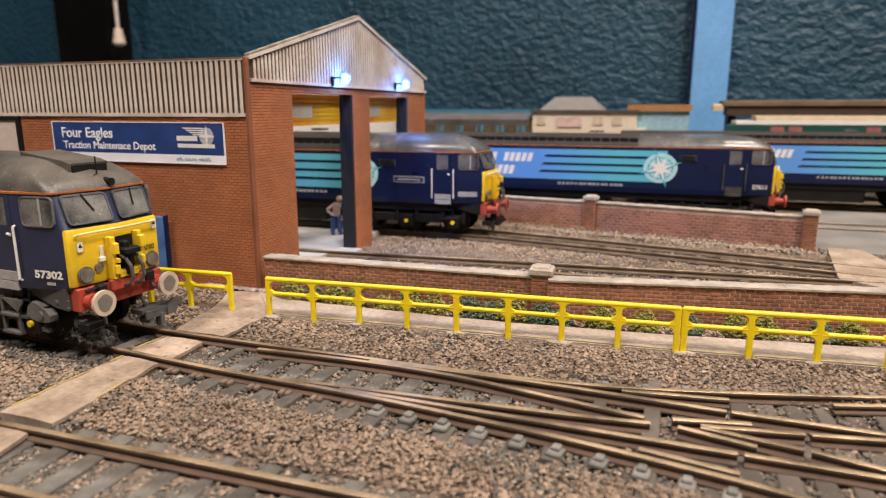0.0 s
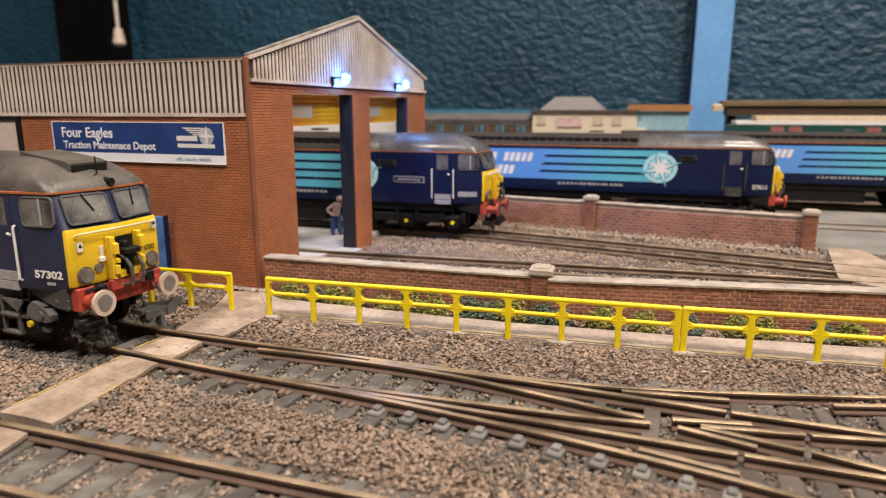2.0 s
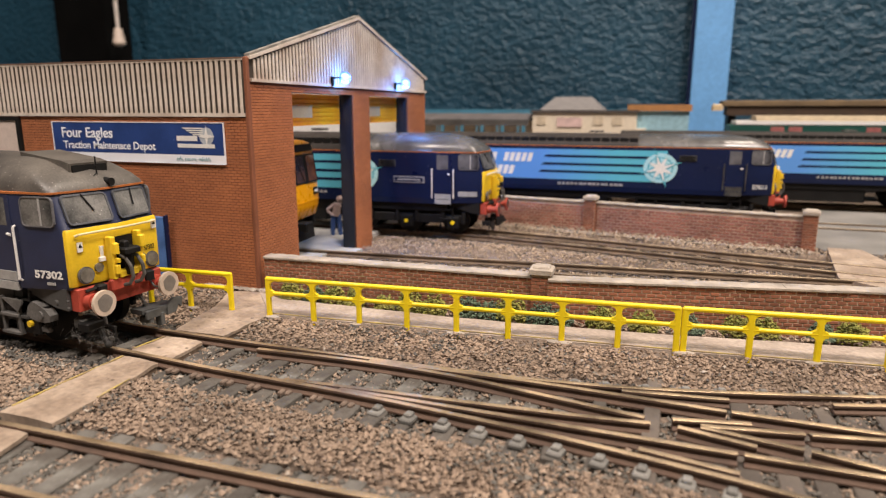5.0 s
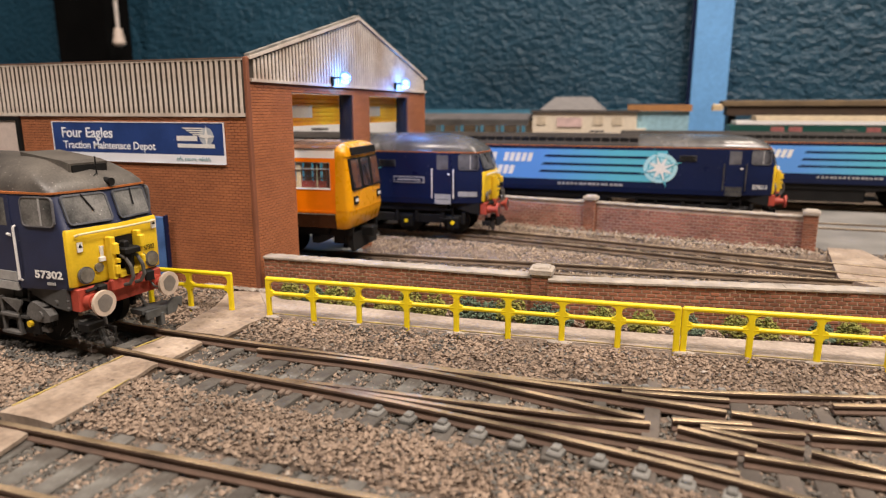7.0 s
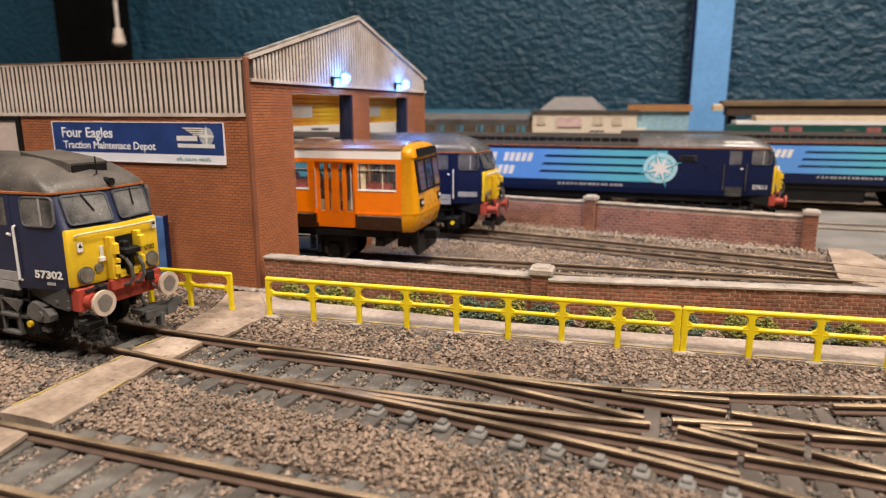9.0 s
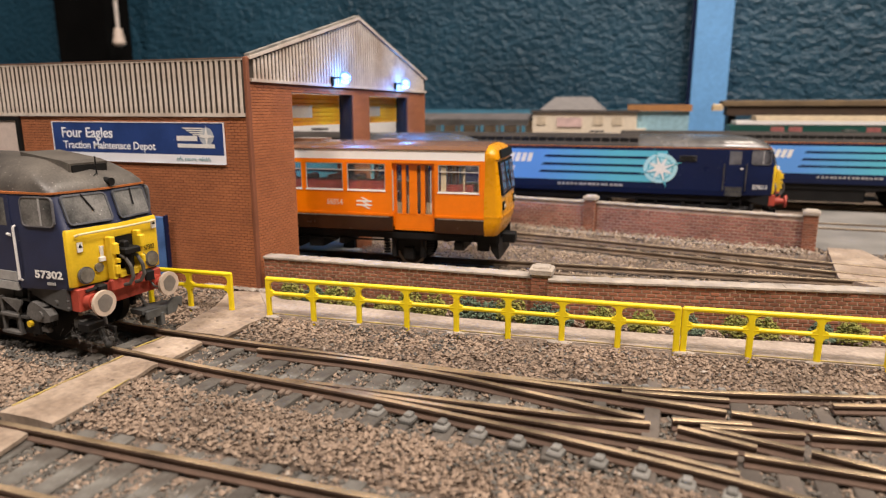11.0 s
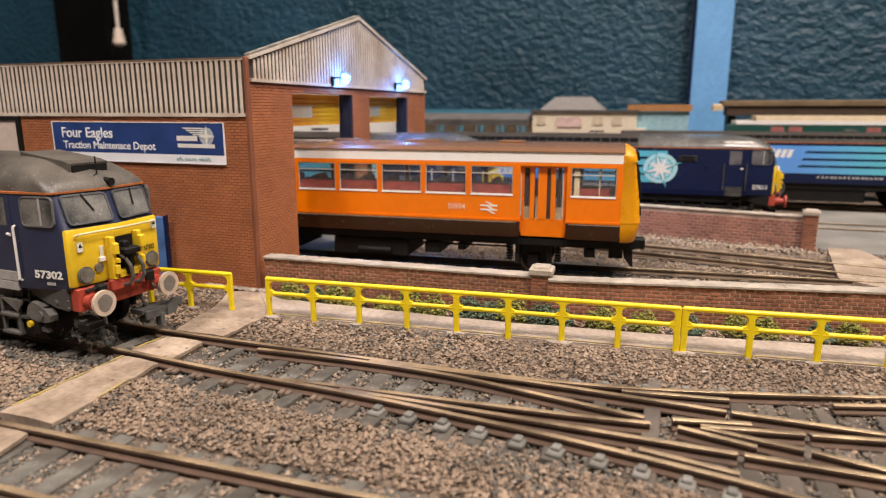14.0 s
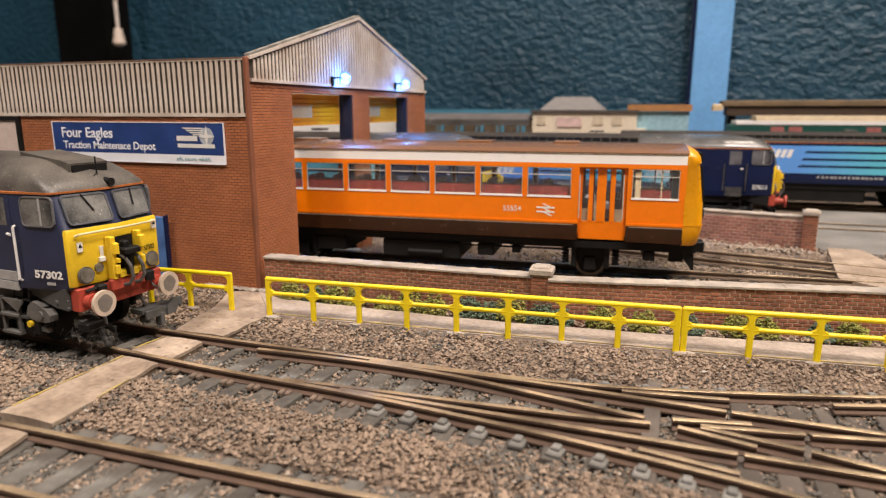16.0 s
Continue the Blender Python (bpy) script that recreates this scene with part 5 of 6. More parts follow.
    part("door_jamb", Mesh().box(DOOR[0] - 0.5, DOOR[0] + 0.25, *sorted((s * (HW - 2.7), s * (HW - 0.95))), 17.6, 42.6).box(DOOR[1] - 0.25, DOOR[1] + 0.5, *sorted((s * (HW - 2.7), s * (HW - 0.95))), 17.6, 42.6), M_ORANGE, door)
    for x0, x1 in ((-35.9, -34.8), (-32.6, -31.0), (-29.6, -26.4), (-24.9, -23.2), (-20.3, -19.3)):
        part("door_stile", Mesh().box(x0, x1, *sorted((s * (HW - 2.6), s * (HW - 1.5))), 22.6, 41.8), M_ORANGE, door)
    g = part("door_glass", Mesh().box(DOOR[0] + 0.4, DOOR[1] - 0.4, *sorted((s * (HW - 2.4), s * (HW - 2.25))), 22.6, 41.8), M_RBGLASS, door, "clear slot window")
    g.visible_shadow = False
    part("door_rail", Mesh().rod((-35.8, s * (HW + 0.1), 24), (-35.8, s * (HW + 0.1), 40), 0.25, 6).rod((-20.4, s * (HW + 0.1), 24), (-20.4, s * (HW + 0.1), 40), 0.25, 6), M_TRIM, door, "thin silver handrail")
    part("door_panel", Mesh().box(-35.6, -32.6, *sorted((s * (HW - 3.6), s * (HW - 3.1))), 18.7, 27.0).box(-23.2, -20.2, *sorted((s * (HW - 3.6), s * (HW - 3.1))), 18.7, 27.0), M_BUFF, railbus, "cream inner door panel")
    part("door_post", Mesh().box(-30.6, -29.6, *sorted((s * (HW - 3.4), s * (HW - 2.6))), 20, 30), M_BUFF, railbus, "cream inner panel")
rp = [(-18.3, 47.8), (-16.8, 48.6), (-12.5, 49.5), (-6, 50.2), (0, 50.4), (6, 50.2), (12.5, 49.5), (16.8, 48.6), (18.3, 47.8)]
part("roof", Mesh().prism(rp, "x", REAR, 1.0), M_BROWNROOF, railbus, "brown arched roof", smooth=True)
for vx, wd in ((-42, 10), (-78, 14), (-112, 9), (-150, 12)):
    part("roof_vent", Mesh().box(vx - wd / 2, vx + wd / 2, -5, 5, 50.0, 51.1, 0.4), M_BROWNROOF, railbus, "low roof ventilator")
for vx in (-20, -60, -96, -132):
    part("roof_seam", Mesh().prism([(y * 1.004, z + 0.12) for y, z in rp], "x", vx, vx + 0.35), M_BROWNROOF, railbus, smooth=True)
part("floor", Mesh().box(REAR, 0, -15.6, 15.6, 17.0, 18.6), M_SEAT, railbus, "dark red floor")
part("bulkhead", Mesh().box(-0.9, -0.1, -17.3, 17.3, 18.6, 47.2), M_BUFF, railbus, "cab bulkhead")
part("bulkhead", Mesh().box(-19.2, -18.4, -17.3, 17.3, 18.6, 31.0).box(-19.2, -18.4, 4, 9, 31, 47), M_SEAT, railbus, "dark red inner partition")
SEAT = Mesh().box(-5.5, 0, 0, 11.5, 18.6, 27.5, 0.5).box(-7.4, -4.4, 0, 11.5, 18.6, 34.8, 0.7).data("seat", M_SEAT)
for k in range(13):
    for y0 in (-16.8, 5.3):
        o = part("seat", SEAT, None, railbus, "dark red seat")
        o.location = ((-44 - 11.5 * k) * MM, y0 * MM, 0)
part("seat_moulding", Mesh().box(REAR + 6, -44, 3.2, 4.8, 18.6, 33.6).box(REAR + 6, -40, -16.6, -15.6, 18.6, 35.2).box(-17.6, -4, -16.4, -15.4, 18.6, 34.6), M_SEAT, railbus, "dark red inner moulding")
part("end_wall", Mesh().box(REAR, REAR + 1, -17.4, 17.4, 15.7, 47.5), M_ORANGE, railbus, "orange rear end")
# amber front
RBX = lambda z: 7.05 - max(0.0, z - 30.5) * 0.135
head = part("cab_front", Mesh().loft([nose_ring(z, xf, hw, r, 0.5, 0.6) for z, xf, hw, r in ((15.3, 5.2, 17.9, 2.9), (16.0, 5.9, 18.3, 2.9), (20, 6.9, 18.6, 2.7), (22.6, 7.3, 18.7, 2.6), (23.4, 7.1, 18.55, 2.6), (30.4, 6.9, 18.5, 2.6), (31.0, 6.7, 18.45, 2.6), (43.9, 5.0, 18.2, 2.8), (44.5, 5.5, 18.3, 3.0), (46.8, 5.1, 18.1, 3.4), (48.3, 4.2, 16.8, 3.4), (49.3, 2.8, 13.4, 1.8), (49.8, 1.6, 9, 0.6))]), M_AMBER, railbus, "amber yellow moulded cab front", smooth=True)
part("screen_surround", raked(Mesh(), -15.9, 15.9, 30.9, 43.6, RBX, -0.4, 0.5), M_BLACK, head, "black windscreen surround")
for y0, y1 in ((-14.7, -7.0), (-4.0, 4.0), (7.0, 14.7)):
    part("windscreen", raked(Mesh(), y0, y1, 31.7, 42.9, RBX, 0.3, 0.62), M_SCREEN, head, "dark windscreen pane with painted orange-brown reflections")
part("destination_box", raked(Mesh(), -13.4, 13.4, 44.9, 47.9, lambda z: 6.05 - (z - 44.5) * 0.17, -0.4, 0.35), M_BLACK, head, "black destination box")
for s in (-1, 1):
    y0, y1 = sorted((s * 11.2, s * 15.2))
    lp = part("lamp_cluster", Mesh().box(6.2, 7.7, y0, y1, 25.2, 28.4, 0.3), M_BLACK, head, "dark headlamp cluster")
    for k in (0, 1):
        part("lamp", disc(Mesh(), 7.7, y0 + 1.1 + k * 1.8, 26.8, 0.75, 0.12, 12), M_HANDRAIL, lp, "small round lamp")
part("bumper_line", Mesh().loft([nose_ring(z, 7.4, 18.78, 2.6, 0.6, 0.6) for z in (22.5, 22.9)]), M_AMBER, head, "moulded bumper line")
part("wiper", Mesh().rod((RBX(32) + 1.1, 2, 32), (RBX(40) + 1.1, -2, 40), 0.2, 6), M_BLACK, head)
# underframe
part("chassis", Mesh().box(REAR + 4, 2, -12, 12, 11.6, 17.0).box(REAR, 6, -14.5, -13.2, 12.0, 15.6).box(REAR, 6, 13.2, 14.5, 12.0, 15.6), M_BLACK, railbus, "black chassis frame")
part("solebar", Mesh().box(REAR + 2, -4, -16.6, -15.2, 12.6, 15.0), M_BLACK, railbus, "black solebar")
for x0, x1, zz in ((-74, -67.5, 7.4), (-113, -81, 5.4), (-142, -129, 6.5), (-60.5, -57.5, 9.0), (-12, -8, 8.6)):
    part("equipment_box", Mesh().box(x0, x1, -15.4, 8, zz, 12.2, 0.5), M_BLACK, railbus, "black underfloor equipment box")
part("air_tank", Mesh().rod((-102, -15.8, 7.4), (-88, -15.8, 7.4), 1.2, 14), M_BLACK, railbus, smooth=True)
part("pipe", Mesh().rod((-100, -15.2, 11.0), (-40, -15.2, 11.4), 0.4, 6), M_BLACK, railbus, "black brake pipe")
part("front_plough", Mesh().prism([(2.0, 12.5), (5.4, 12.5), (6.0, 5.4), (5.0, 5.4), (2.6, 9)], "y", -13.6, 13.6), M_BLACK, railbus, "black front plough plate")
part("coupler", Mesh().box(4, 10.5, -3, 3, 10.2, 14.2, 0.5), M_BLACK, railbus, "black coupling block")
part("lifeguard", Mesh().box(-3.0, 2.0, -13.6, -11.6, 8.4, 12.2, 0.3), M_BLACK, railbus)
M_TYRE = mat("dull_steel", (0.20, 0.17, 0.14), 0.5, metal=0.5, var=0.4)
AXLES = []
for ax in (-31.0, -149.0):
    part("axle_guard", Mesh().box(ax - 7, ax + 7, -13.0, -11.2, 6.8, 12.4, 0.4).box(ax - 7, ax - 5, -14.6, -11.6, 4.6, 13.4, 0.3).box(ax + 5, ax + 7, -14.6, -11.6, 4.6, 13.4, 0.3), M_BLACK, railbus, "black axle guard")
    for s in (-1, 1):
        sp = Mesh()
        for dx in (-9.2, 9.2):
            for k in range(6):
                sp.rod((ax + dx, s * 13.4, 6 + k * 1.1), (ax + dx, s * 13.4, 6.6 + k * 1.1), 1.35, 10)
        part("spring", sp, M_BLACK, railbus)
        part("axlebox", Mesh().box(ax - 2.4, ax + 2.4, *sorted((s * 11, s * 13.8)), 3.6, 8.8, 0.5), M_BLACK, railbus)
    wm = Mesh()
    for s in (-1, 1):
        wm.rod((0, s * 7.2, 0), (0, s * 7.9, 0), 6.6, 28).rod((0, s * 7.9, 0), (0, s * 9.4, 0), 6.05, 28)
    wh = part("wheelset", wm.rod((0, -7.5, 0), (0, 7.5, 0), 1.2, 10), M_BLACK, railbus, "black wheelset", smooth=True)
    for s in (-1, 1):
        rimm = Mesh()
        ring_o = [[(6.0 * math.cos(a), s * 9.42, 6.0 * math.sin(a)), (4.9 * math.cos(a), s * 9.42, 4.9 * math.sin(a))] for a in [6.28319 * i / 28 for i in range(28)]]
        vs = [p for q in ring_o for p in q] + [(p[0], s * 9.5, p[2]) for q in ring_o for p in q]
        rimm.add(vs, [(56 + 2 * i, 56 + 2 * i + 1, 56 + (2 * i + 3) % 56, 56 + (2 * i + 2) % 56) for i in range(28)] + [(2 * i, (2 * i + 2) % 56, 56 + (2 * i + 2) % 56, 56 + 2 * i) for i in range(28)])
        part("tyre", rimm, M_TYRE, wh, "dull steel tyre rim")
        part("wheel_spoke", Mesh().box(-4.5, 4.5, *sorted((s * 9.4, s * 9.6)), -0.5, 0.5), M_BLACK, wh)
    wh.matrix_basis = pose(ax * MM, 0, 6.1 * MM)
    AXLES.append((wh, ax))
letters("55554", 2.0, M_WHITE, railbus, (-63.9, -18.46, 25.7, 90, 0, 0), "side_number", squeeze=0.95)
arrow = Mesh()
for z in (27.35, 25.75):
    arrow.prism([(-51.2, z - 0.3), (-44.6, z - 0.3), (-44.6, z + 0.3), (-51.2, z + 0.3)], "y", -18.52, -18.38)
for x0, z0, x1, z1 in ((-49.4, 28.8, -46.2, 27.3), (-49.2, 27.3, -46.6, 25.8), (-49.2, 25.7, -46.2, 24.3)):
    arrow.prism([(x0, z0), (x0 + 1.1, z0), (x1 + 1.1, z1), (x1, z1)], "y", -18.54, -18.36)
part("arrow_emblem", arrow, M_WHITE, railbus, "white double arrow mark")
# ---- yard, backdrop and far scenery ----
strip("concrete_yard", "grey weathered concrete yard behind the wall end", [(66, 345), (70, 334), (260, 310), (330, 380), (330, 470), (90, 470), (66, 380)], -4, -0.9, mat("grey_yard_concrete", (0.215, 0.205, 0.19), 0.85, col2=(0.13, 0.125, 0.115), scale=28))
strip("yard_crossing", "pale board crossing over the depot tracks", [(64, 276), (80, 262), (92, 300), (86, 338), (72, 338)], -4, -0.35)
post = thing("blue_post", "light blue painted timber post against the wall", "post", 32, 748, 0, 0)
part("batten", Mesh().box(-17.5, 17.5, -12, 12, -100, 700, 0.8), M_POST, post)
# solid navy strip puts the shadow along the post's edge into colour
part("shadow_gap", Mesh().box(-21.0, -17.6, -8, 12, -100, 700), M_NAVY, post, "dark blue strip painted as the shadow beside the post")
# Added strip; the blue glow low on the wall is put into its colour.
solid("trim", Mesh().box(-900, 10, 744, 758, 28, 63), mat("pale_blue_wall_glow", (0.05, 0.19, 0.29), 0.6, var=0.2, scale=20), "light blue strip painted as a glow low on the wall", "trim", kind="structure")
crd = thing("pull_cord", "white pull cord with a pale wooden toggle", "pull cord", -701, 700, 0, 0)
part("cord", Mesh().rod((0, 0, 165), (0, 0, 500), 2.6, 10), mat("off_white_cord", (0.55, 0.5, 0.45), 0.8), crd)
part("toggle", Mesh().rod((0, 0, 150), (0, 0, 168), 8.0, 16, 5.0).ball((0, 0, 150), 8.4, 16, (1, 1, 0.7)), mat("pale_wood", (0.6, 0.5, 0.42), 0.5), crd, "pale wooden toggle", smooth=True)
part("collar", Mesh().rod((0, 0, 205), (0, 0, 250), 5.5, 12, 3.5), M_WHITE, crd)
# Plain black box added for the dark upright band beside the cord.
solid("black_upright", Mesh().box(-826, -738, 715, 759, -100, 700), mat("matt_black", (0.004, 0.004, 0.004), 0.9, var=0.3, scale=30, spec=0.05), "plain black upright box against the back wall", "boxing", kind="structure")

st = thing("station_building", "cream model station building with hipped grey roof", "station building", -80, 585, 0, 0)
part("wall", Mesh().box(-40, 50, 0, 30, -4, 60), M_CREAM, st, "cream rendered wall")
part("fascia", Mesh().box(-42, 52, -2, 32, 60, 62.5), mat("dark_fascia", (0.06, 0.05, 0.045), 0.7), st, "dark fascia board")
part("roof", Mesh().add([(-34, -1, 62.5), (22, -1, 62.5), (22, 31, 62.5), (-34, 31, 62.5), (-22, 13, 74), (10, 13, 74), (10, 17, 74), (-22, 17, 74)], [(0, 1, 5, 4), (1, 2, 6, 5), (2, 3, 7, 6), (3, 0, 4, 7), (4, 5, 6, 7)]), mat("slate_roof", (0.19, 0.18, 0.175), 0.8, var=0.2), st, "grey hipped slate roof")
for wx in (-36, -6, 14, 30):
    w = part("window", Mesh().box(wx, wx + 8, -1, 0.5, 50, 57), mat("pale_buff_panel", (0.58, 0.49, 0.36), 0.7), st, "buff window panel")
part("poster_board", Mesh().box(-18, 4, -1.4, -0.2, 48, 56), mat("pink_poster", (0.62, 0.45, 0.42), 0.7), st, "pale pink notice board")
part("annexe", Mesh().box(50, 58, -6, 20, -4, 47), M_CREAM, st, "low cream annexe")
cn = thing("platform_canopy", "long low platform canopy with dark roof and pale posts", "platform canopy", -200, 585, 0, 0)
part("canopy_roof", Mesh().prism([(-2, 52), (14, 57.5), (30, 52), (30, 54), (14, 59.5), (-2, 54)], "x", -80, 77), M_ROOF, cn, "dark canopy roof")
part("canopy_fascia", Mesh().box(-80, 77, -3, -2, 48.5, 54), M_SILVERROOF, cn, "pale valance")
part("platform", Mesh().box(-80, 280, -6, 40, -4, 12), M_CONC, cn, "grey platform")
for k in range(8):
    part("canopy_post", Mesh().box(-75 + k * 20, -73 + k * 20, 12, 14, 12, 53), M_CREAM, cn)
    part("canopy_panel", Mesh().box(-70 + k * 20, -58 + k * 20, 16, 17, 40, 53), M_CREAM, cn, "cream panel")
sh = thing("parcel_shed", "pale blue shed with brown roof edge", "shed", 0, 590, 0, 0)
part("wall", Mesh().box(-33, 12, 0, 20, -4, 61), mat("pale_blue_panel", (0.28, 0.47, 0.55), 0.7), sh, "pale blue wall")
part("roof_edge", Mesh().box(-38, 14, -3, 24, 61.5, 67), mat("orange_brown_edge", (0.38, 0.18, 0.06), 0.7), sh, "orange-brown roof edge")
co = thing("coach", "dark green and cream coach standing behind the locomotives", "coach model", 190, 560, 0, 1.5)
part("body", Mesh().box(-150, 150, -17, 17, 14, 51.5, 0.5), M_GREEN, co, "dark green side")
part("upper_band", Mesh().box(-146, 20, -17.3, 17.3, 52.0, 54.6), M_WHITE, co, "white band")
part("roof", Mesh().prism([(-17, 54.6), (-15, 56.8), (-8, 58.6), (8, 58.6), (15, 56.8), (17, 54.6)], "x", -132, 150), mat("dull_cream_roof", (0.36, 0.29, 0.19), 0.7), co, "cream arched roof", smooth=True)
part("underframe", Mesh().box(-146, 146, -12, 12, 3, 14), M_BLACK, co)
M_PINK = mat("pink_window_glow", (0.35, 0.12, 0.11), 0.5)
for wx in (-122, -110, -60, -28, -18, 56, 66):
    part("window", Mesh().box(wx, wx + 9, -17.2, -16.8, 46.6, 50.4), M_PINK, co, "reddish window")
for k in range(14):
    part("lamp_row", Mesh().ball((20 + k * 5.2, -17.2, 53.4), 1.4, 8), M_HANDRAIL, co)
sb = thing("canopy_edge", "brown wooden canopy edge with ribbed underside", "canopy", 190, 612, 0, 1.0)
part("board", Mesh().box(-152, 160, -4, 30, 66.0, 70.4, 0.6), mat("tan_board", (0.17, 0.115, 0.06), 0.7, var=0.3, scale=60), sb, "tan wooden board")
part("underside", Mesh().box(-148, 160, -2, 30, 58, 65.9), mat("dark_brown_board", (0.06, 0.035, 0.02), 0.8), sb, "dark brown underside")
part("bracket", Mesh().box(-160, -151, -4, 4, 62, 67.5, 1), M_BUFF, sb, "tan end bracket")
part("support", Mesh().box(-146, -140, 4, 26, -4, 60), M_BLACK, sb)
part("support", Mesh().box(120, 126, 4, 26, -4, 60), M_BLACK, sb)

# ---- crouching model worker by the shed door, as one plain shape ----
fm = Mesh()
fm.rod((-1.6, 0, -1), (-0.8, 0, 8.2), 0.95, 8, 1.35).rod((2.0, 0.6, -1), (1.1, 0.2, 8.2), 0.95, 8, 1.35)
nb = len(fm.f)
fm.rod((0.1, 0, 7.8), (1.2, -0.6, 13.4), 1.8, 10, 2.0)
fm.rod((-0.6, -0.8, 13.0), (-3.6, -1.6, 10.6), 0.75, 8).rod((-3.6, -1.6, 10.6), (-1.0, -2.0, 8.2), 0.65, 8).ball((2.2, -0.8, 15.4), 1.6, 10, (1, 1, 1.15))
worker = solid("worker_figurine", fm, mat("blue_overall", (0.035, 0.08, 0.24), 0.7), "small painted worker figurine in blue trousers and pale shirt", "figurine", at=pose(-162.0 * MM, 293 * MM, 0, 0, 0, 20) @ Matrix.Diagonal((1.12, 1.12, 1.16, 1)))
worker.data.materials.append(M_TAN)
for p in worker.data.polygons:
    p.material_index = 1 if p.index >= nb else 0


# ---- foam bushes along the low wall ----
def bush(x, y, w, h, dark, seed):
    rnd = random.Random(seed)
    m = Mesh()
    for _ in range(int(420 * w / 4)):
        a, u = rnd.uniform(0, 6.283), rnd.random() ** 0.5
        t = rnd.random() ** 0.6
        px, py = w * u * math.cos(a), 3.2 * u * math.sin(a)
        pz = -2.2 + (h + 3.6) * t * math.sqrt(1 - u * u * 0.92) * (0.85 + 0.35 * noise.noise(Vector((px * 0.6 + seed, py * 0.6, 0))))
        r = rnd.uniform(0.25, 0.6)
        vs = [(px + r * rnd.uniform(0.6, 1.3) * dx, py + r * rnd.uniform(0.6, 1.3) * dy, pz + r * rnd.uniform(0.6, 1.3) * dz) for dx, dy, dz in ((1, 0, 0), (-1, 0, 0), (0, 1, 0), (0, -1, 0), (0, 0, 1), (0, 0, -1))]
        m.add(vs, [(0, 2, 4), (2, 1, 4), (1, 3, 4), (3, 0, 4), (2, 0, 5), (1, 2, 5), (3, 1, 5), (0, 3, 5)])
    return solid("bush", m, M_BUSH2 if dark else M_BUSH, "dark grey-green foam bush at the wall foot" if dark else "mossy green foam bush at the wall foot", "bush", group="wall bushes", at=pose(x * MM, y * MM, 0, 0, 0, 4))


for i, (bxx, w, h, dk) in enumerate(((-120, 5, 5.4, 0), (-112, 4, 4.8, 1), (-104, 4.5, 5.0, 0), (-97, 3.5, 4.2, 0), (-86, 3.5, 2.6, 0), (-77, 4.5, 5.6, 0), (-69, 4.5, 4.4, 0), (-57, 5, 4.6, 1), (-50, 4, 3.6, 1), (-44, 5.5, 6.8, 0), (-34, 5, 4.4, 1), (-28, 3.5, 3.0, 1), (-16, 5, 4.6, 0), (-4, 4.5, 3.8, 0), (9, 4, 2.6, 1), (22, 5, 4.2, 0), (29, 4.5, 3.8, 0), (44, 4, 3.2, 1), (52, 5, 4.0, 0))):
    bush(bxx, 184.6 + 0.045 * (bxx + 120) + 2.6 * max(0.0, min(1.0, (bxx + 40) / 40)) + 8.0 * max(0.0, bxx / 60), w, h, dk, i)
# ---- bricks ----
def brick_data(w, h, d, material, c=0.08):
    """A brick whose face looks to -y: x from 0 to w, z from 0 to h, proud by d."""
    vs = [(0, 0, 0), (w, 0, 0), (w, 0, h), (0, 0, h), (c, -d, c), (w - c, -d, c), (w - c, -d, h - c), (c, -d, h - c)]
    return vs, [(4, 5, 6, 7), (0, 1, 5, 4), (1, 2, 6, 5), (2, 3, 7, 6), (3, 0, 4, 7)]


def brick_face(parent, material, m, x0, x1, z0, z1, pw, ph, proud=0.2, limit=0, joint=0.16, uneven=0.0, hole=None):
    """Running bond over a face; m: pose of the face in its parent, in mm. The first bricks are parts, the rest one joined part."""
    vs, fs = brick_data(pw - joint, ph - joint, proud, material)
    me = Mesh().add(vs, fs).data("brick", material)
    rest = Mesh()
    n = 0
    rows = int((z1 - z0) / ph)
    for r in range(rows):
        x = x0 - (pw / 2 if r % 2 else 0)
        while x < x1 - 0.4:
            a, b = max(x, x0), min(x + pw - joint, x1)
            z = z0 + r * ph
            if b - a > 0.4 and not (hole and hole(a, b, z)):
                dy = random.uniform(-uneven, uneven)
                if n < limit and b - a > pw - joint - 0.01:
                    o = part("brick", me, None, parent)
                    o.matrix_basis = m @ pose(a * MM, dy * MM, z * MM)
                    n += 1
                else:
                    k = (b - a) / (pw - joint)
                    pts = [m @ Vector(((a + v[0] * k) * MM, (v[1] + dy) * MM, (z + v[2]) * MM)) for v in vs]
                    rest.add([tuple(q / MM for q in p) for p in pts], fs)
            x += pw
    if rest.v:
        tagged(part("brickwork", rest, material, parent, "courses of small bricks"), kind="stuff")


M_RBRICK = mat("faded_red_brick", (0.37, 0.165, 0.12), 0.9, var=0.4, scale=45, bscale=1500, rnd=0.25)
FRONT = pose(-0.2 * MM, 0, 0, 0, 0, 90)
brick_face(depot, M_BRICK, FRONT, 1.3, 26.9, -3, 72.2, 2.62, 1.02, limit=300)
for y0, y1 in ((77.1, 93.9), (141.6, DEPTH)):
    brick_face(depot, M_BRICK, FRONT, y0, y1, -3, 72.2, 2.62, 1.02)
for y0, y1 in ((27.0, 77.0), (94.0, 141.5)):
    brick_face(depot, M_BRICK, FRONT, y0, y1, 69.3, 72.2, 2.62, 1.02)
brick_face(depot, M_BRICK, pose(0, 0.2 * MM, 0), -107.5, -1.55, -3, 60.4, 2.62, 1.02)
brick_face(wall_a, M_WBRICK, pose(0, 0.18 * MM, 0), 0.1, la, -3, 11.4, 2.8, 1.2, limit=300, joint=0.34, uneven=0.05)
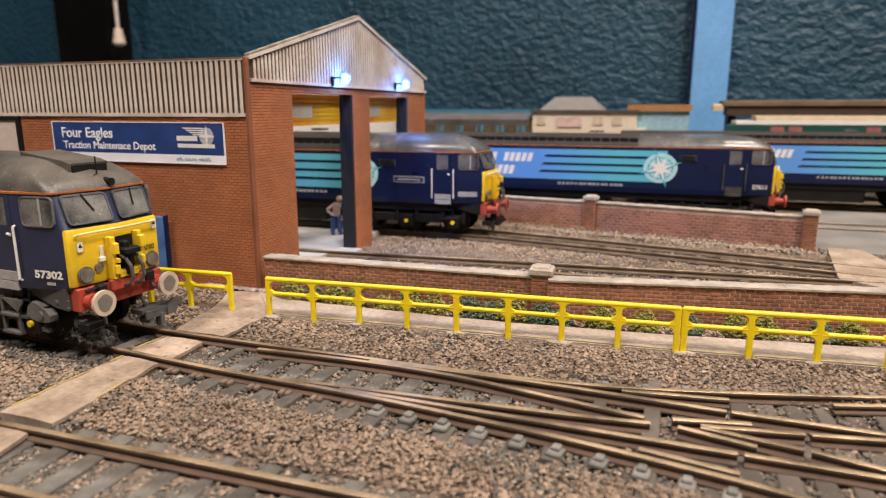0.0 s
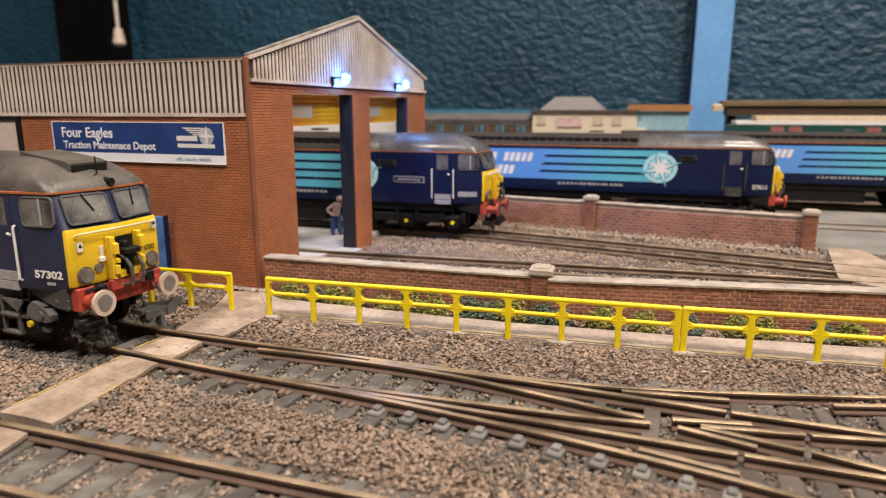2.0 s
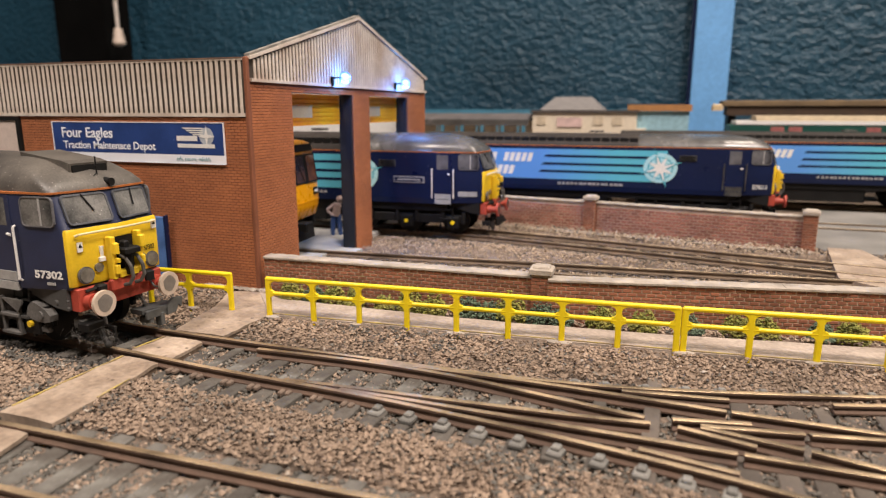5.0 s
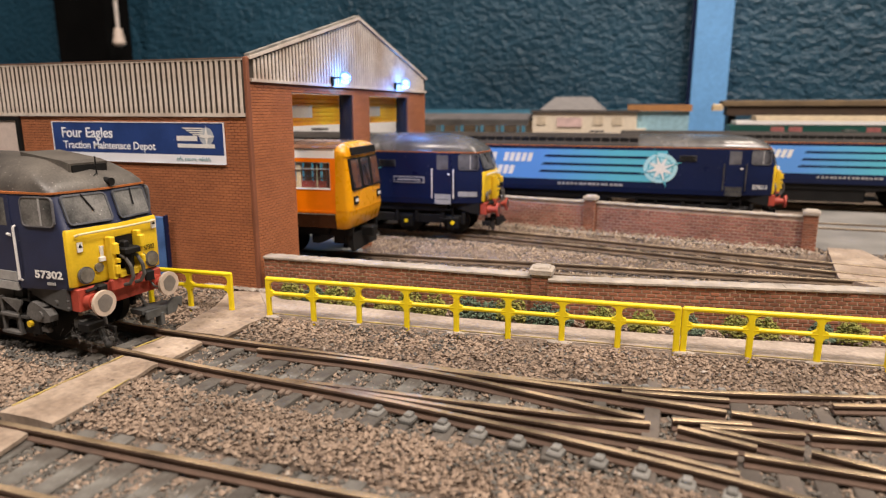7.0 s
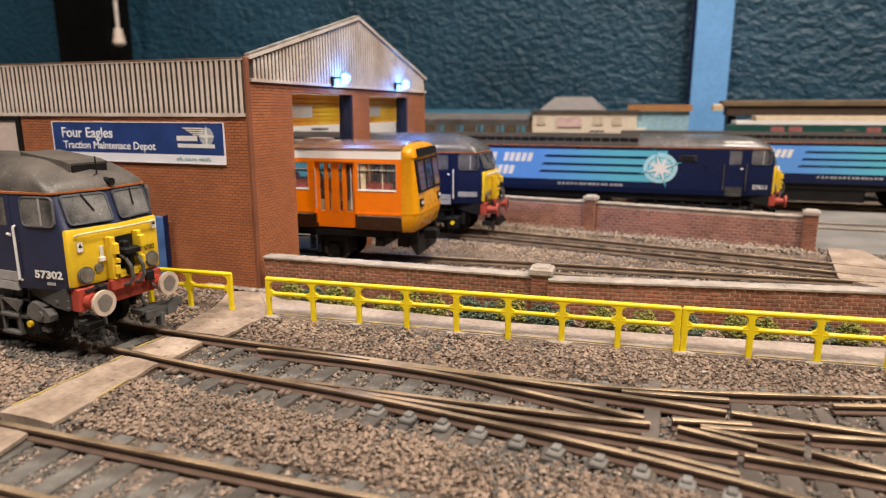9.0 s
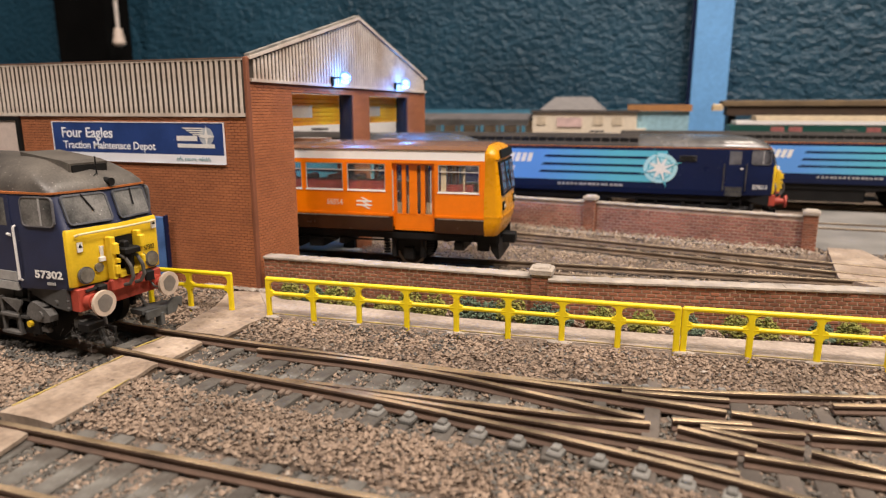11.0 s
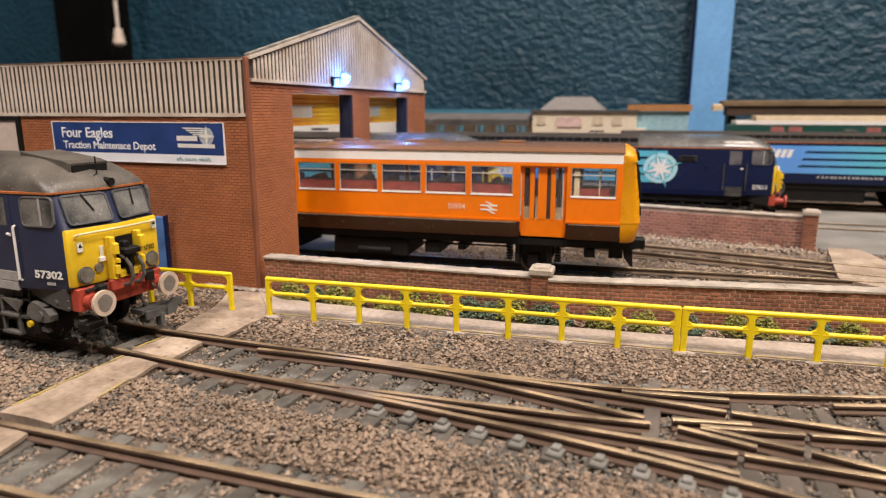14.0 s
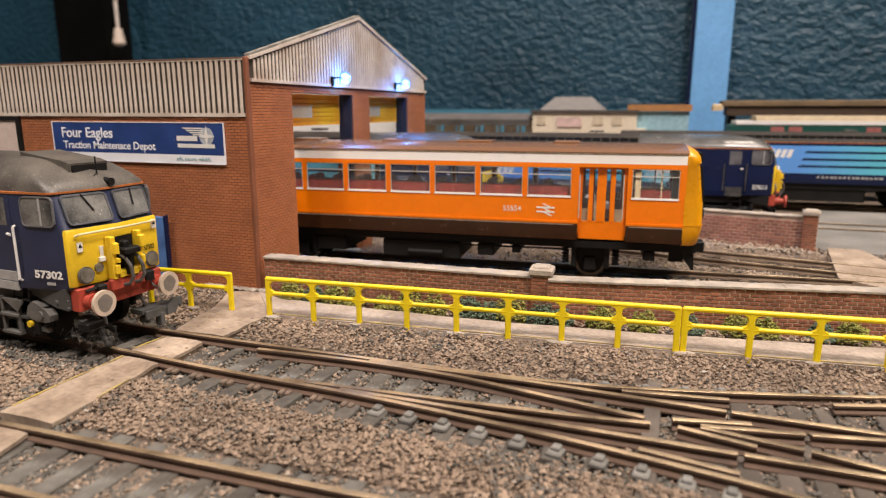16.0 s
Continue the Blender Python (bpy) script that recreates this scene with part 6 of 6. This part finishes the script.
brick_face(wall_b, M_WBRICK, pose(0, 0.18 * MM, 0), 0.1, 110, -3, 11.4, 2.8, 1.2, limit=300, joint=0.34, uneven=0.05)
brick_face(wall_c, M_RBRICK, pose(0, 0.18 * MM, 0), 0.1, lc, -3, 12.4, 3.5, 1.6, joint=0.36, uneven=0.05)
brick_face(wall_d, M_RBRICK, pose(0, 0.18 * MM, 0), 0.1, ld, -3, 12.4, 3.5, 1.6, joint=0.36, uneven=0.05)
for pl, h in ((pil_a, 13.0), (pil_b, 15.0), (pil_c, 15.0)):
    for rz, in ((0,), (90,), (-90,)):
        brick_face(pl, M_WBRICK, pose(0, 0, 0, 0, 0, rz) @ pose(0, -2.85 * MM, 0), -2.85, 2.85, -3, h, 2.8, 1.16, joint=0.2, uneven=0.04)


# ---- ballast ----
def inside(poly, x, y):
    c = False
    for (x0, y0), (x1, y1) in zip(poly, poly[1:] + poly[:1]):
        if (y0 > y) != (y1 > y) and x < (x1 - x0) * (y - y0) / (y1 - y0) + x0:
            c = not c
    return c


BOARDS = [[(-137, 188), (-118, 165.2), (-60, 169.0), (10, 174.8), (110, 186), (150, 190), (150, 222), (60, 199.5), (0, 190.5), (-60, 186), (-131, 189)],
          [(-134.8, 143.2), (-117.6, 144.2), (-117.2, 165.6), (-136.4, 188), (-146.4, 183), (-139.4, 168)],
          [(-135, 126.5), (-119.2, 125.1), (-120.2, 140), (-133.4, 141)],
          [(-133.4, 124.8), (-120.2, 123.4), (-117.4, 101), (-117, 87.8), (-133, 87.8)],
          [(-133, 85), (-118.2, 85.3), (-115, 72.5), (-133, 72.5)],
          [(66, 345), (70, 334), (260, 310), (330, 380), (330, 470), (90, 470), (66, 380)],
          [(64, 276), (80, 262), (92, 300), (86, 338), (72, 338)], [(-440, 190), (-136, 190), (-136, 360), (-440, 360)],
          [(-140, 217), (-131, 217), (-131, 236), (-140, 236)], [(-140, 256), (-133, 256), (-133, 268), (-140, 268)]]
LINES = [((-230, 74.3), (90, 80.7)), ((-330, 228.5), (160, 272.6)), ((-330, 312), (-95, 320)), ((-95, 320), (150, 279.5)), ((-330, 154.6), (-100, 132.2)), ((-100, 132.2), (0, 131)), ((0, 131), (150, 130))]


def bed(x, y):
    """Distance from the nearest track centre line."""
    best = 99.0
    for (x0, y0), (x1, y1) in LINES:
        t = max(0, min(1, ((x - x0) * (x1 - x0) + (y - y0) * (y1 - y0)) / ((x1 - x0) ** 2 + (y1 - y0) ** 2)))
        best = min(best, math.hypot(x - x0 - t * (x1 - x0), y - y0 - t * (y1 - y0)))
    return best


OCT = ((1, 0, 0), (-1, 0, 0), (0, 1, 0), (0, -1, 0), (0, 0, 1), (0, 0, -1))
OCTF = ((0, 2, 4), (2, 1, 4), (1, 3, 4), (3, 0, 4), (2, 0, 5), (1, 2, 5), (3, 1, 5), (0, 3, 5))


M_YARDSTONE = mat("dusty_yard_stone", (0.42, 0.33, 0.245), 0.95, var=0.3, scale=30, bscale=900, rnd=0.25)


NEAR_RAIL = ((-121, 124.3), (-68, 121.7), (-42, 119.7), (-15.7, 116.9), (5.2, 113.8), (25.4, 110.1))


def near_rail(x):
    for (x0, y0), (x1, y1) in zip(NEAR_RAIL, NEAR_RAIL[1:]):
        if x <= x1:
            return y0 + (y1 - y0) * (x - x0) / (x1 - x0)
    return NEAR_RAIL[-1][1]


def scatter(name, label, n, y0, y1, r0, r1, seed, fineness):
    rnd = random.Random(seed)
    brown, grey, pale, dark_chips = Mesh(), Mesh(), Mesh(), Mesh()
    made = 0
    while made < n:
        y = y0 + (y1 - y0) * rnd.random() ** 0.9
        x = rnd.uniform(-1.4 * y - 12, 0.30 * y + 16)
        made += 1
        if any(inside(b, x, y) for b in BOARDS):
            continue
        d = bed(x, y)
        wide = 16.0 if x < -20 or y < 100 or y > 190 else 22.0
        blotch = noise.noise(Vector((x * 0.02, y * 0.03, 7))) + 0.5 * noise.noise(Vector((x * 0.1, y * 0.1, 2)))
        if d < wide:
            if y < 190 and x > -25 and y > 100 and rnd.random() < 0.12:
                continue
            if abs(d - 8.4) < 1.6 and rnd.random() < 0.8:
                continue
            z = (-3.35 + rnd.uniform(0, 0.9) if y > 100 else -3.6 + rnd.uniform(0, 0.6)) + 0.35 * blotch
            g = rnd.random() < (0.72 if fineness else 0.2)
        else:
            z = -2.3 + min(1.0, (d - wide) / 7) * 1.2 + rnd.uniform(-0.5, 0.5) + 0.4 * blotch
            g = rnd.random() < 0.06 + (0.3 if blotch > 0.35 else 0)
        if fineness and x < -133 and 112 < y < 153:
            g = rnd.random() < 0.65
        if 86 < y < 124 and (-119 < x < -113.5 or -138 < x < -132.5):
            z = max(z, -1.7 + rnd.uniform(-0.3, 0.3))
        if fineness and -119 < x < -18:
            yr = near_rail(x)
            if yr - 9 < y < yr:
                z = -3.5 + rnd.uniform(0, 0.7) - 0.25 * (rnd.random() < 0.3)
                g = rnd.random() < 0.7
        r = rnd.uniform(r0, r1) * (1.0 if y > 80 else 1.15)
        white = fineness and rnd.random() < 0.012
        a = rnd.uniform(0, 6.283)
        ca, sa = math.cos(a), math.sin(a)
        sx, sy, sz = rnd.uniform(0.7, 1.5), rnd.uniform(0.6, 1.0), rnd.uniform(0.5, 0.95)
        tl = rnd.uniform(-0.5, 0.5)
        vs = []
        for dx, dy, dz in OCT:
            k = r * rnd.uniform(0.75, 1.2)
            ox, oy, oz = dx * sx * k + dz * 0.3 * k, dy * sy * k - dz * 0.25 * k, dz * sz * k + dx * tl * k
            vs.append((x + ox * ca - oy * sa, y + ox * sa + oy * ca, z + oz))
        # most chips below the locomotive's front are near black
        below_loco = fineness and x < -134 + 5 * blotch and 117 < y + 0.08 * (x + 134) < 147 and rnd.random() < 0.85
        (dark_chips if below_loco else pale if white else grey if g else brown).add(vs, OCTF)
    if fineness:
        solid("oily_ballast", dark_chips, mat("dark_ballast_stone", (0.045, 0.04, 0.034), 0.6, var=0.4, scale=60, bscale=1200, rnd=0.4), "dark ballast chips under the locomotive", "ballast", kind="stuff")
        solid("pale_chips", pale, M_COPING, "scattered pale chips among the ballast", "ballast", kind="stuff")
    for m, mt, lb in ((brown, M_STONE if fineness else M_YARDSTONE, label), (grey, M_GREYSTONE, label.replace("brown", "grey"))):
        solid(name, m, mt, lb, "ballast", kind="stuff")


scatter("ballast", "loose brown ballast chips round the tracks", 72000, 52, 198, 0.36, 0.70, 11, True)
scatter("yard_ballast", "fine brown ballast chips in the depot yard", 40000, 194, 372, 0.36, 0.72, 12, False)

# pale plaster crumbs along the foot of the depot wall
rnd = random.Random(5)
crumbs = Mesh()
for _ in range(420):
    x, y, r = rnd.uniform(-160, -131), 188.6 + rnd.gauss(0, 0.9), rnd.uniform(0.2, 0.6)
    crumbs.add([(x + dx * r * rnd.uniform(0.8, 1.5), y + dy * r, -0.5 + dz * r * 0.7) for dx, dy, dz in OCT], OCTF)
solid("plaster_crumbs", crumbs, M_COPING, "pale plaster crumbs along the depot wall foot", "debris", kind="stuff")
# pale rubble along the foot of the rear wall
rubble = Mesh()
for _ in range(700):
    x = rnd.uniform(-110, 66)
    y, r = 364.0 - 0.155 * (x + 110) - 1.5 - abs(rnd.gauss(0, 3.2)), rnd.uniform(0.3, 1.1)
    rubble.add([(x + dx * r * rnd.uniform(0.7, 1.6), y + dy * r, -2.2 + dz * r * 0.8) for dx, dy, dz in OCT], OCTF)
solid("wall_rubble", rubble, M_COPING, "pale rubble along the foot of the rear wall", "debris", kind="stuff")
# ---- what moves ----
RAIL_A, RAIL_C = 0.09, 258.2
PLACES = [(0.0, -189), (3.2, -187.4), (3.8, -178.0), (4.2, -171.5), (5.2, -155.3), (6.3, -138.6), (6.5, -136.0), (7.0, -128.2), (7.5, -119.8), (8.0, -112.9), (8.5, -104.9), (9.0, -100.5), (9.2, -98.9), (10.2, -81.8), (11.3, -63.2), (11.5, -60.4), (12.0, -54.8), (12.5, -45.0), (13.0, -33.9), (13.5, -25.5), (14.0, -17.8), (14.5, -12.4), (15.0, -6.8), (15.5, -3.8), (16.0, 3.5)]


def motions():
    """The railbus rolls out of the shed along its track, and its wheels turn."""
    walk(railbus, [(t, pose(x * MM, (RAIL_C + RAIL_A * x) * MM, 0, 0, 0, math.degrees(math.atan(RAIL_A)))) for t, x in PLACES])
    for wheel, ax in AXLES:
        rows = []
        for (t0, x0), (t1, x1) in zip(PLACES, PLACES[1:]):
            k = max(1, math.ceil(abs(x1 - x0) / 6.0))
            rows += [(t0 + (t1 - t0) * i / k, x0 + (x1 - x0) * i / k) for i in range(k)]
        rows.append(PLACES[-1])
        walk(wheel, [(t, pose(ax * MM, 0, 6.1 * MM, 0, math.degrees((x + 188) / 6.1), 0)) for t, x in rows])


motions()
